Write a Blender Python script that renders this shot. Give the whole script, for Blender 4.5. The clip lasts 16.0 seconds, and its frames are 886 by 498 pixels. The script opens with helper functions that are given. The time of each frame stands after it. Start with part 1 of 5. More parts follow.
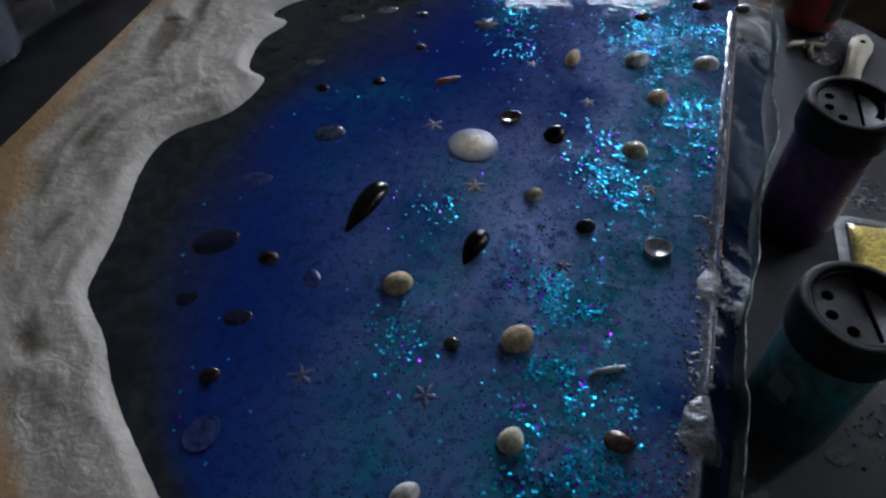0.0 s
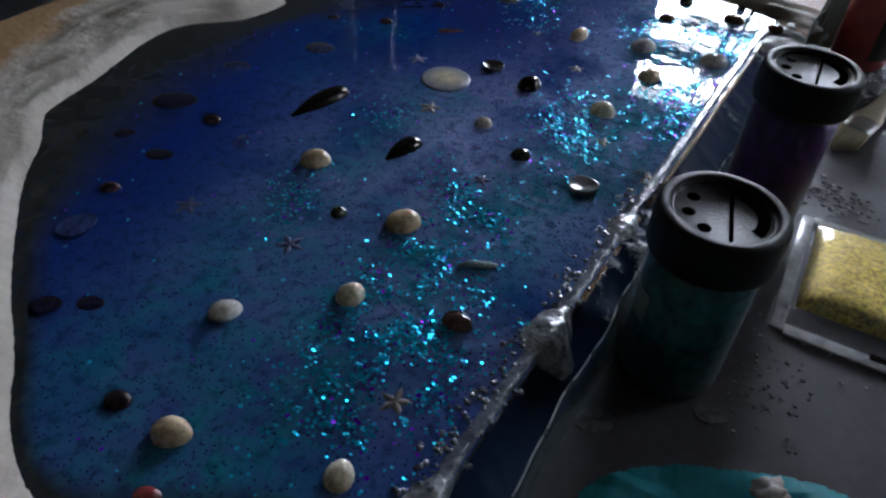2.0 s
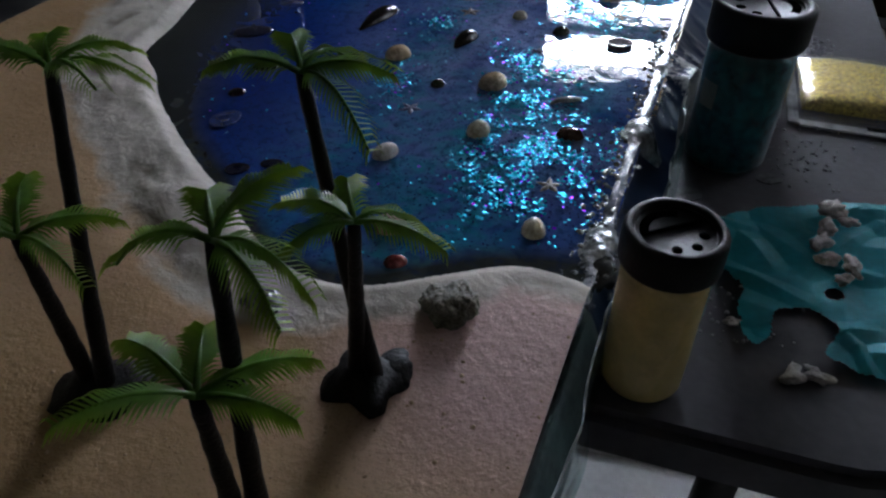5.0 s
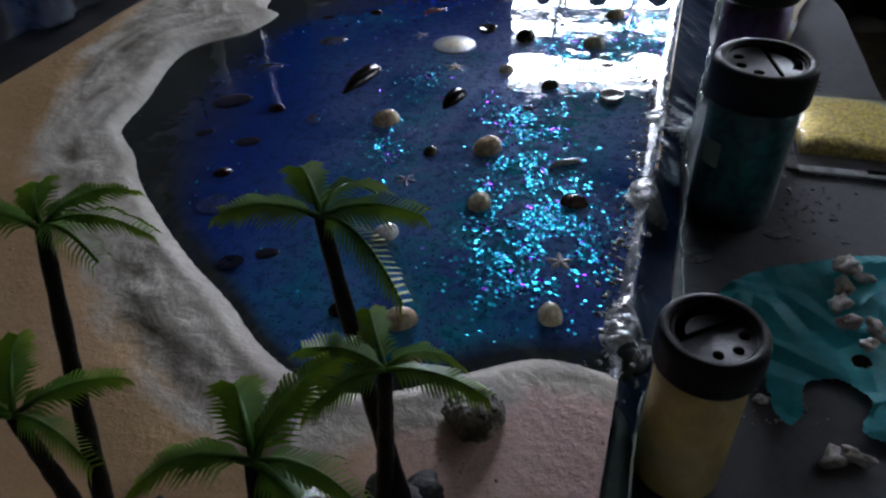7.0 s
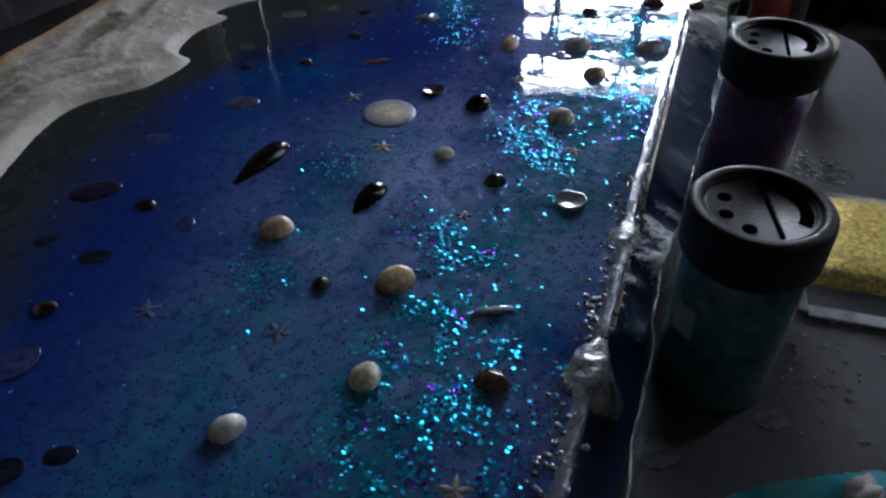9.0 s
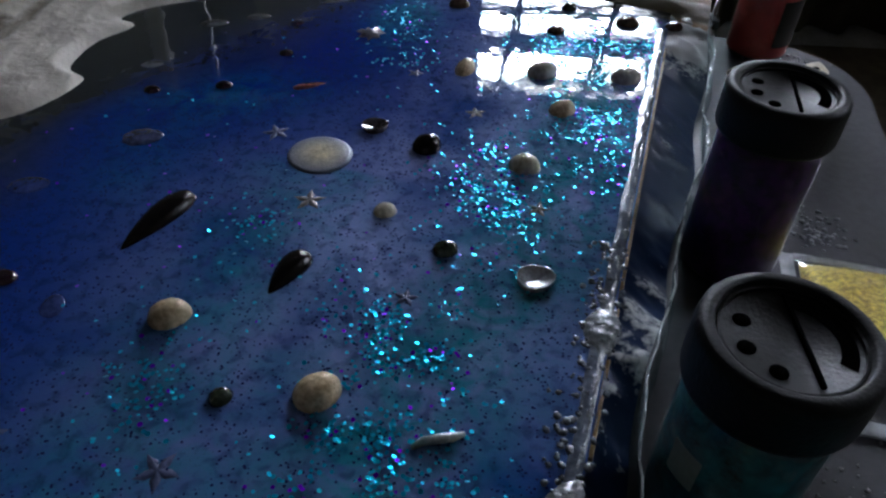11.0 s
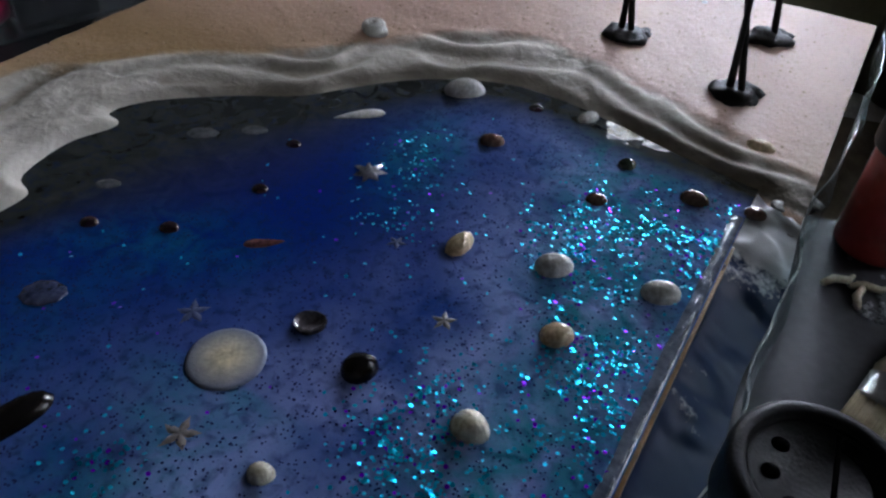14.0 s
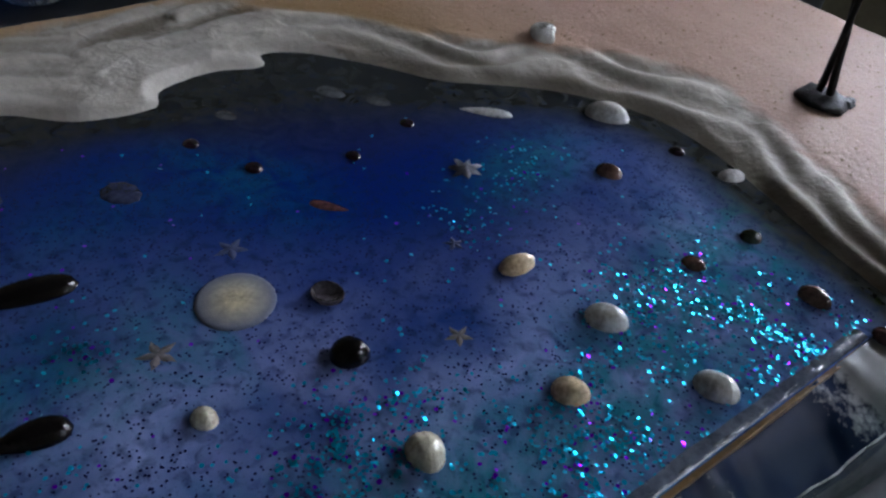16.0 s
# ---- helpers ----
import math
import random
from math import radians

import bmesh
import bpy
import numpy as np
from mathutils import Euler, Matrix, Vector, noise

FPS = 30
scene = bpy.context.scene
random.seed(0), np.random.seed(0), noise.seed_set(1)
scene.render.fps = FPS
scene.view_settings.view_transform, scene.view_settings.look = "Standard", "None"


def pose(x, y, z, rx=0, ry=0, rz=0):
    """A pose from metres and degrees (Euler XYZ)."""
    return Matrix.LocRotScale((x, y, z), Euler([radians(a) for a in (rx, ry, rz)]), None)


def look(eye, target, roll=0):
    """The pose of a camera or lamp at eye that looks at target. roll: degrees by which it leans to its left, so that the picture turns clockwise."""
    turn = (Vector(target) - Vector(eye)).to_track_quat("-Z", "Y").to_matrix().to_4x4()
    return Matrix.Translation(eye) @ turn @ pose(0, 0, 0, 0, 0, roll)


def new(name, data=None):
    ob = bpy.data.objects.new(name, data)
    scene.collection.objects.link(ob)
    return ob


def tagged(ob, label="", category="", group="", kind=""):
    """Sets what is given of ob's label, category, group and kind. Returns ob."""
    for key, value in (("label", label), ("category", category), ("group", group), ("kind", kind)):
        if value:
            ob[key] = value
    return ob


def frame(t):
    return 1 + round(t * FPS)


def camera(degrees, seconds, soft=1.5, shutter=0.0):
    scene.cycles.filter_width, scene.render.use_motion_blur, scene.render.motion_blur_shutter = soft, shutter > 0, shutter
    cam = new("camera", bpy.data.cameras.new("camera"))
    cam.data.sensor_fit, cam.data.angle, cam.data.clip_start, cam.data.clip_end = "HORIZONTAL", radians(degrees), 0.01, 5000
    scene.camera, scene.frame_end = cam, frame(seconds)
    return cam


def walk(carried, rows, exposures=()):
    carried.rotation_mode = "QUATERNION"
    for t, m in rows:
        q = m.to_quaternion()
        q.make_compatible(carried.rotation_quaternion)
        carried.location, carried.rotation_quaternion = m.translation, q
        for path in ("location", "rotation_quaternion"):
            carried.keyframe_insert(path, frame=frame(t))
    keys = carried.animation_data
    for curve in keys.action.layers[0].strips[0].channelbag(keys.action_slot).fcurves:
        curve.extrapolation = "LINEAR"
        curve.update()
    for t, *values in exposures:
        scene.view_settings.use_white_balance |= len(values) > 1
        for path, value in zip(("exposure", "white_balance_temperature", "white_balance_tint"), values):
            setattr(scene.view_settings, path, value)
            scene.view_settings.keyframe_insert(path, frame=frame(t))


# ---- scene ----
cam = camera(62.2, 16.0, soft=2.4)
PATH = [
    (0, (0.011, 0.023, 0.253), (-0.02, 1.325, -1.265), 0.6),
    (0.5, (0.03, 0.001, 0.253), (-0.035, 1.319, -1.249), 1.6),
    (1, (0.065, -0.042, 0.256), (-0.058, 1.329, -1.195), 4.2),
    (1.5, (0.092, -0.021, 0.235), (-0.215, 1.417, -1.121), 4.2),
    (2, (0.113, -0.023, 0.192), (-0.273, 1.413, -1.145), 3.6),
    (2.5, (0.117, -0.07, 0.186), (-0.266, 1.358, -1.162), 1.8),
    (3, (0.14, -0.118, 0.219), (-0.283, 1.318, -1.108), 0.9),
    (3.5, (0.108, -0.125, 0.186), (-0.256, 1.362, -1.101), 2.3),
    (3.7, (0.083, -0.131, 0.165), (-0.22, 1.358, -1.136), 2.6),
    (5.8, (0.041, -0.136, 0.177), (-0.098, 1.403, -1.092), -0.8),
    (6, (0.037, -0.133, 0.18), (-0.098, 1.411, -1.084), -0.9),
    (6.5, (0.027, -0.128, 0.191), (-0.085, 1.423, -1.068), -1.2),
    (7, (0.033, -0.109, 0.183), (-0.059, 1.442, -1.076), -1.8),
    (7.5, (0.044, -0.083, 0.184), (-0.035, 1.461, -1.084), -1.4),
    (8, (0.054, -0.06, 0.184), (-0.02, 1.486, -1.083), -0.7),
    (8.5, (0.067, -0.029, 0.188), (-0.059, 1.502, -1.093), -1.2),
    (8.7, (0.073, -0.016, 0.186), (-0.08, 1.505, -1.104), -1.6),
    (10.8, (0.077, 0.055, 0.17), (0.032, 1.554, -1.152), 1.9),
    (11, (0.074, 0.064, 0.171), (0.052, 1.561, -1.156), 2.2),
    (11.5, (0.076, 0.087, 0.178), (0.062, 1.58, -1.154), 2.5),
    (12, (0.087, 0.125, 0.173), (0.016, 1.613, -1.161), 3.7),
    (12.5, (0.093, 0.145, 0.168), (-0.031, 1.625, -1.172), 4.2),
    (13, (0.099, 0.162, 0.175), (-0.063, 1.643, -1.159), 4.4),
    (13.5, (0.113, 0.175, 0.182), (-0.131, 1.642, -1.155), 4.2),
    (14, (0.124, 0.18, 0.189), (-0.248, 1.625, -1.143), 2.7),
    (14.5, (0.125, 0.178, 0.193), (-0.33, 1.61, -1.127), 1.9),
    (15, (0.122, 0.158, 0.204), (-0.348, 1.597, -1.103), 3.0),
    (15.5, (0.139, 0.188, 0.183), (-0.513, 1.55, -1.127), 5.3),
    (16, (0.168, 0.216, 0.176), (-0.706, 1.434, -1.148), 5.4),
]
walk(cam, [(t, look(eye, target, roll)) for t, eye, target, roll in PATH], [(0, 0.12, 5980, 25), (16, 0.12, 5980, 25)])

# ---- world and light ----
world = bpy.data.worlds.new("world")
scene.world = world
world.use_nodes = True
sky = world.node_tree.nodes.new("ShaderNodeTexSky")
sky.sky_type, sky.sun_disc = "NISHITA", False
sky.sun_elevation, sky.sun_rotation = radians(35), radians(160)
world.node_tree.links.new(sky.outputs[0], world.node_tree.nodes["Background"].inputs[0])
world.node_tree.nodes["Background"].inputs[1].default_value = 0.1
WINDOW_GLOW, SIDE_FILL = 94.0, 34.0


# ---- materials ----
def mat(name, base, rough=0.5, metal=0.0, vary=0.25, scale=40.0, fine=400.0, bump=0.1, spec=0.5, coat=0.0, depth=0.001, tint=None):
    """A surface with two scales of variation and a fine relief."""
    m = bpy.data.materials.new(name)
    m.use_nodes = True
    nt = m.node_tree
    b = nt.nodes["Principled BSDF"]
    tc = nt.nodes.new("ShaderNodeTexCoord")
    n1, n2 = nt.nodes.new("ShaderNodeTexNoise"), nt.nodes.new("ShaderNodeTexNoise")
    n1.inputs["Scale"].default_value, n2.inputs["Scale"].default_value = scale, fine
    n1.inputs["Detail"].default_value = n2.inputs["Detail"].default_value = 5
    for n in (n1, n2):
        nt.links.new(tc.outputs["Object"], n.inputs["Vector"])
    mix = nt.nodes.new("ShaderNodeMix")
    mix.data_type = "FLOAT"
    mix.inputs[0].default_value = 0.4
    nt.links.new(n1.outputs[0], mix.inputs[2])
    nt.links.new(n2.outputs[0], mix.inputs[3])
    ramp = nt.nodes.new("ShaderNodeValToRGB")
    lo = [c * (1 - vary) for c in (tint or base)]
    hi = [min(1, c * (1 + vary)) for c in base]
    ramp.color_ramp.elements[0].position, ramp.color_ramp.elements[1].position = 0.32, 0.68
    ramp.color_ramp.elements[0].color, ramp.color_ramp.elements[1].color = (*lo, 1), (*hi, 1)
    nt.links.new(mix.outputs[0], ramp.inputs[0])
    nt.links.new(ramp.outputs[0], b.inputs["Base Color"])
    b.inputs["Roughness"].default_value, b.inputs["Metallic"].default_value = rough, metal
    b.inputs["Specular IOR Level"].default_value, b.inputs["Coat Weight"].default_value = spec, coat
    b.inputs["Coat Roughness"].default_value = 0.06
    if bump:
        bp = nt.nodes.new("ShaderNodeBump")
        bp.inputs["Strength"].default_value, bp.inputs["Distance"].default_value = bump, depth
        nt.links.new(n2.outputs[0], bp.inputs["Height"])
        nt.links.new(bp.outputs[0], b.inputs["Normal"])
    return m


def clear(name, tint, rough=0.05, haze=0.1, gloss=1.0):
    """Thin clear plastic: tinted, a little hazy, with a sheen that grows at grazing angles."""
    m = bpy.data.materials.new(name)
    m.use_nodes = True
    nt = m.node_tree
    nt.nodes.remove(nt.nodes["Principled BSDF"])
    see, dull, shine = (nt.nodes.new("ShaderNodeBsdf" + k) for k in ("Transparent", "Diffuse", "Glossy"))
    see.inputs[0].default_value = (*tint, 1)
    dull.inputs[0].default_value = (0.7, 0.72, 0.72, 1)
    shine.inputs[0].default_value = (gloss, gloss, gloss, 1)
    shine.inputs["Roughness"].default_value = rough
    facing = nt.nodes.new("ShaderNodeLayerWeight")
    facing.inputs[0].default_value = 0.5
    steep = nt.nodes.new("ShaderNodeMath")
    steep.operation = "POWER"
    steep.inputs[1].default_value = 4.0
    nt.links.new(facing.outputs["Facing"], steep.inputs[0])
    edge = nt.nodes.new("ShaderNodeMapRange")
    edge.inputs[3].default_value, edge.inputs[4].default_value = 0.045, 0.7
    nt.links.new(steep.outputs[0], edge.inputs[0])
    a, b = nt.nodes.new("ShaderNodeMixShader"), nt.nodes.new("ShaderNodeMixShader")
    spots = nt.nodes.new("ShaderNodeTexNoise")
    spots.inputs["Scale"].default_value = 130
    nt.links.new(nt.nodes.new("ShaderNodeTexCoord").outputs["Object"], spots.inputs["Vector"])
    amount = nt.nodes.new("ShaderNodeMath")
    amount.operation = "MULTIPLY"
    amount.inputs[1].default_value = haze * 2
    nt.links.new(spots.outputs[0], amount.inputs[0])
    nt.links.new(amount.outputs[0], a.inputs[0])
    nt.links.new(see.outputs[0], a.inputs[1])
    nt.links.new(dull.outputs[0], a.inputs[2])
    nt.links.new(edge.outputs[0], b.inputs[0])
    nt.links.new(a.outputs[0], b.inputs[1])
    nt.links.new(shine.outputs[0], b.inputs[2])
    nt.links.new(b.outputs[0], nt.nodes["Material Output"].inputs[0])
    return m


def link(nt, a, b):
    nt.links.new(a, b)


def math_node(nt, op, a, b):
    n = nt.nodes.new("ShaderNodeMath")
    n.operation = op
    for i, v in enumerate((a, b)):
        if isinstance(v, (int, float)):
            n.inputs[i].default_value = v
        else:
            nt.links.new(v, n.inputs[i])
    return n.outputs[0]


def mix_rgb(nt, fac, a, b):
    n = nt.nodes.new("ShaderNodeMix")
    n.data_type = "RGBA"
    for sock, v in ((n.inputs[0], fac), (n.inputs[6], a), (n.inputs[7], b)):
        if isinstance(v, (int, float)):
            sock.default_value = v
        elif isinstance(v, tuple):
            sock.default_value = (*v, 1)
        else:
            nt.links.new(v, sock)
    return n.outputs[2]


def noise_node(nt, scale, detail=4, distort=0.0, vec=None):
    n = nt.nodes.new("ShaderNodeTexNoise")
    n.inputs["Scale"].default_value, n.inputs["Detail"].default_value, n.inputs["Distortion"].default_value = scale, detail, distort
    if vec is None:
        vec = nt.nodes.new("ShaderNodeTexCoord").outputs["Object"]
    nt.links.new(vec, n.inputs["Vector"])
    return n.outputs[0]


def ramp_node(nt, fac, lo, hi, a=0.0, b=1.0):
    n = nt.nodes.new("ShaderNodeMapRange")
    for i, v in enumerate((fac, lo, hi, a, b)):
        if isinstance(v, (int, float)):
            n.inputs[i].default_value = v
        else:
            nt.links.new(v, n.inputs[i])
    return n.outputs[0]


def attr(nt, name):
    n = nt.nodes.new("ShaderNodeAttribute")
    n.attribute_name = name
    return n.outputs["Fac"]


# resin water: shore (0 at the shoreline, 1 in the blue), deep, teal and milk are pigment clouds
def water_material():
    m = bpy.data.materials.new("resin_water")
    m.use_nodes = True
    nt = m.node_tree
    b = nt.nodes["Principled BSDF"]
    cloud = noise_node(nt, 22, 5, 0.6)
    wisp = noise_node(nt, 70, 6, 1.2)
    grain = noise_node(nt, 900, 3)
    milk = math_node(nt, "MULTIPLY", attr(nt, "milk"), ramp_node(nt, cloud, 0.25, 0.62))
    deep = attr(nt, "deep")
    teal = math_node(nt, "MULTIPLY", attr(nt, "teal"), ramp_node(nt, wisp, 0.3, 0.65))
    col = mix_rgb(nt, milk, BLUE_MID, MILKY)
    col = mix_rgb(nt, deep, col, BLUE_DEEP)
    col = mix_rgb(nt, teal, col, TEAL)
    edge = math_node(nt, "ADD", attr(nt, "shore"), math_node(nt, "MULTIPLY", math_node(nt, "SUBTRACT", wisp, 0.5), 0.25))
    grey = mix_rgb(nt, ramp_node(nt, wisp, 0.35, 0.7), SHORE_DARK, SHORE_GREY)
    col = mix_rgb(nt, ramp_node(nt, edge, 0.65, 2.0), grey, col)
    col = mix_rgb(nt, ramp_node(nt, grain, 0.4, 0.3, 0.0, 0.35), col, (0.01, 0.012, 0.03))
    col = mix_rgb(nt, ramp_node(nt, noise_node(nt, 210, 5, 0.4), 0.5, 0.68, 0.0, 0.5), col, (0.006, 0.02, 0.07))
    link(nt, col, b.inputs["Base Color"])
    b.inputs["Roughness"].default_value = 0.02
    b.inputs["IOR"].default_value = 1.5
    bp = nt.nodes.new("ShaderNodeBump")
    bp.inputs["Strength"].default_value, bp.inputs["Distance"].default_value = 0.35, 0.0004
    link(nt, noise_node(nt, 55, 2), bp.inputs["Height"])
    link(nt, bp.outputs[0], b.inputs["Normal"])
    return m


BLUE_MID, MILKY, BLUE_DEEP, TEAL = (0.012, 0.048, 0.205), (0.29, 0.36, 0.68), (0.003, 0.021, 0.175), (0.006, 0.215, 0.265)
SHORE_DARK, SHORE_GREY = (0.022, 0.026, 0.025), (0.046, 0.050, 0.045)


def beach_material():
    """Sand in resin, with white painted foam where foam is near 1."""
    m = bpy.data.materials.new("beach")
    m.use_nodes = True
    nt = m.node_tree
    b = nt.nodes["Principled BSDF"]
    foam, crest = attr(nt, "foam"), attr(nt, "crest")
    n1, n2, n3 = noise_node(nt, 9, 4), noise_node(nt, 900, 3), noise_node(nt, 160, 5)
    sand = mix_rgb(nt, ramp_node(nt, n1, 0.35, 0.65), (0.35, 0.22, 0.105), (0.48, 0.32, 0.18))
    sand = mix_rgb(nt, attr(nt, "pink"), sand, (0.60, 0.40, 0.36))
    sand = mix_rgb(nt, ramp_node(nt, n2, 0.55, 0.72, 0.0, 0.5), sand, (0.22, 0.15, 0.09))
    # a low crest darkens the foam: shade of its folds put into the colour
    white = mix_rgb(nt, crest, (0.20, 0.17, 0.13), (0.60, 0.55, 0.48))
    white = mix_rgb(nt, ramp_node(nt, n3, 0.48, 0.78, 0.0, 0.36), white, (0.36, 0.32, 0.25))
    f = ramp_node(nt, math_node(nt, "ADD", foam, math_node(nt, "MULTIPLY", math_node(nt, "SUBTRACT", n3, 0.5), 0.5)), 0.25, 0.75)
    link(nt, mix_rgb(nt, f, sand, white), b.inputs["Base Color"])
    wet = ramp_node(nt, attr(nt, "pink"), 0, 1, 0.55, 0.5)
    link(nt, ramp_node(nt, f, 0, 1, wet, 0.7), b.inputs["Roughness"])
    b.inputs["Specular IOR Level"].default_value = 0.2
    bp = nt.nodes.new("ShaderNodeBump")
    bp.inputs["Strength"].default_value, bp.inputs["Distance"].default_value = 0.5, 0.0008
    plaster = math_node(nt, "MULTIPLY", math_node(nt, "MULTIPLY", noise_node(nt, 110, 6, 0.8), f), 2.6)
    link(nt, math_node(nt, "ADD", plaster, math_node(nt, "ADD", noise_node(nt, 420, 4), math_node(nt, "MULTIPLY", noise_node(nt, 1400, 2), 0.4))), bp.inputs["Height"])
    link(nt, bp.outputs[0], b.inputs["Normal"])
    return m


# ---- mesh helpers ----
def part(name, bm, material, parent=None, label="", smooth=True, m=None):
    """Links a bmesh as one mesh object, under a thing if given."""
    me = bpy.data.meshes.new(name)
    bm.to_mesh(me)
    bm.free()
    if smooth:
        for p in me.polygons:
            p.use_smooth = True
    if material:
        me.materials.append(material)
    ob = new(name, me)
    if parent:
        ob.parent = parent
    if m is not None:
        ob.matrix_basis = m
    if label:
        ob["label"] = label
    return ob


def lathe(profile, n=40, wobble=None):
    """Turns a list of (radius, height) round z."""
    bm = bmesh.new()
    rings = []
    for r, z in profile:
        if r < 1e-6:
            rings.append([bm.verts.new((0, 0, z))])
        else:
            rings.append([bm.verts.new((r * math.cos(2 * math.pi * i / n), r * math.sin(2 * math.pi * i / n), z)) for i in range(n)])
    for a, b in zip(rings, rings[1:]):
        for i in range(n):
            j = (i + 1) % n
            if len(a) == 1 and len(b) == 1:
                continue
            if len(a) == 1:
                bm.faces.new((a[0], b[i], b[j]))
            elif len(b) == 1:
                bm.faces.new((a[j], a[i], b[0]))
            else:
                bm.faces.new((a[i], b[i], b[j], a[j]))
    bmesh.ops.recalc_face_normals(bm, faces=bm.faces)
    return bm


def box(sx, sy, sz, bevel=0.0, at=(0, 0, 0), seg=2):
    bm = bmesh.new()
    bmesh.ops.create_cube(bm, size=1, matrix=Matrix.Translation(at) @ Matrix.Diagonal((sx, sy, sz, 1)))
    if bevel:
        bmesh.ops.bevel(bm, geom=bm.edges[:], offset=bevel, segments=seg, affect="EDGES", profile=0.6)
    return bm


def tube(points, radii, n=10, bm=None):
    """A tapered tube through points."""
    bm = bm or bmesh.new()
    rings = []
    for i, p in enumerate(points):
        p = Vector(p)
        d = (Vector(points[min(i + 1, len(points) - 1)]) - Vector(points[max(i - 1, 0)])).normalized()
        a = d.orthogonal().normalized() if abs(d.z) > 0.999 else d.cross(Vector((0, 0, 1))).normalized()
        b = d.cross(a)
        rings.append([bm.verts.new(p + (a * math.cos(2 * math.pi * k / n) + b * math.sin(2 * math.pi * k / n)) * radii[i]) for k in range(n)])
    for r, s in zip(rings, rings[1:]):
        for k in range(n):
            bm.faces.new((r[k], r[(k + 1) % n], s[(k + 1) % n], s[k]))
    bm.faces.new(rings[0][::-1])
    bm.faces.new(rings[-1])
    return bm


def slab(outline, z0, z1, bevel=0.0):
    """A flat piece with that outline (x, y) between two heights."""
    bm = bmesh.new()
    low = [bm.verts.new((x, y, z0)) for x, y in outline]
    face = bm.faces.new(low)
    top = bmesh.ops.extrude_face_region(bm, geom=[face])
    bmesh.ops.translate(bm, verts=[v for v in top["geom"] if isinstance(v, bmesh.types.BMVert)], vec=(0, 0, z1 - z0))
    bmesh.ops.recalc_face_normals(bm, faces=bm.faces)
    if bevel:
        bmesh.ops.bevel(bm, geom=[e for e in bm.edges if abs(e.verts[0].co.z - e.verts[1].co.z) < 1e-6], offset=bevel, segments=2, affect="EDGES")
    return bm


def rounded(x0, y0, x1, y1, r, turn=0.0, n=10):
    pts = []
    for cx, cy, a0 in ((x1 - r, y1 - r, 0), (x0 + r, y1 - r, 90), (x0 + r, y0 + r, 180), (x1 - r, y0 + r, 270)):
        for i in range(n + 1):
            a = radians(a0 + 90 * i / n)
            pts.append((cx + r * math.cos(a), cy + r * math.sin(a)))
    c, s = math.cos(radians(turn)), math.sin(radians(turn))
    return [(x * c - y * s, x * s + y * c) for x, y in pts]


def thing(name, m, label, category, group="", kind=""):
    ob = new(name)
    ob.matrix_basis = m
    ob.empty_display_size = 0.01
    return tagged(ob, label, category, group, kind)


def curve(points, n=6):
    """A smooth line through (x, y) points."""
    p = np.array([points[0], *points, points[-1]], float)
    out = []
    for i in range(1, len(p) - 2):
        for k in range(n):
            t = k / n
            a, b, c, d = p[i - 1], p[i], p[i + 1], p[i + 2]
            out.append(0.5 * (2 * b + (c - a) * t + (2 * a - 5 * b + 4 * c - d) * t * t + (3 * b - a - 3 * c + d) * t ** 3))
    out.append(p[-2])
    return np.array(out)


def side_distance(q, line):
    """Signed distance of the points q from a line: positive on its left."""
    best, sign = np.full(len(q), 9.0), np.ones(len(q))
    for a, b in zip(line[:-1], line[1:]):
        d = b - a
        t = np.clip(((q - a) @ d) / (d @ d), 0, 1)
        r = q - (a + t[:, None] * d)
        dist = np.hypot(r[:, 0], r[:, 1])
        s = np.sign(d[0] * (q[:, 1] - a[1]) - d[1] * (q[:, 0] - a[0]))
        near = dist < best - 1e-9
        best[near], sign[near] = dist[near], s[near]
    return best * sign


def fbm(x, y, scale, octaves=4, seed=0.0):
    return sum(noise.noise((x * scale * 2 ** k, y * scale * 2 ** k, seed + 7.3 * k)) / 2 ** k for k in range(octaves))


# ---- the room ----
FLOOR, CEILING, NORTH, SOUTH, EAST, WEST = -0.50, 1.9, 1.62, -1.7, 1.05, -1.6
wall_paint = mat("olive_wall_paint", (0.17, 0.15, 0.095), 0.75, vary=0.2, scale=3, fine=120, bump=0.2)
# paler paint for the unseen south wall, added as a reflector for fill
fill_paint = mat("fill_wall_paint", (0.40, 0.38, 0.35), 0.75, vary=0.06, scale=3, fine=120, bump=0.2)
# unseen ceiling, kept dark so that little light bounces down
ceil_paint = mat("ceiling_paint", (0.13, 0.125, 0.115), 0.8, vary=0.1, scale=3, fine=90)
concrete = mat("speckled_concrete", (0.55, 0.55, 0.54), 0.6, vary=0.45, scale=14, fine=180, bump=0.3)
frame_paint = mat("window_frame_paint", (0.35, 0.34, 0.33), 0.45, vary=0.1, scale=20, fine=200)

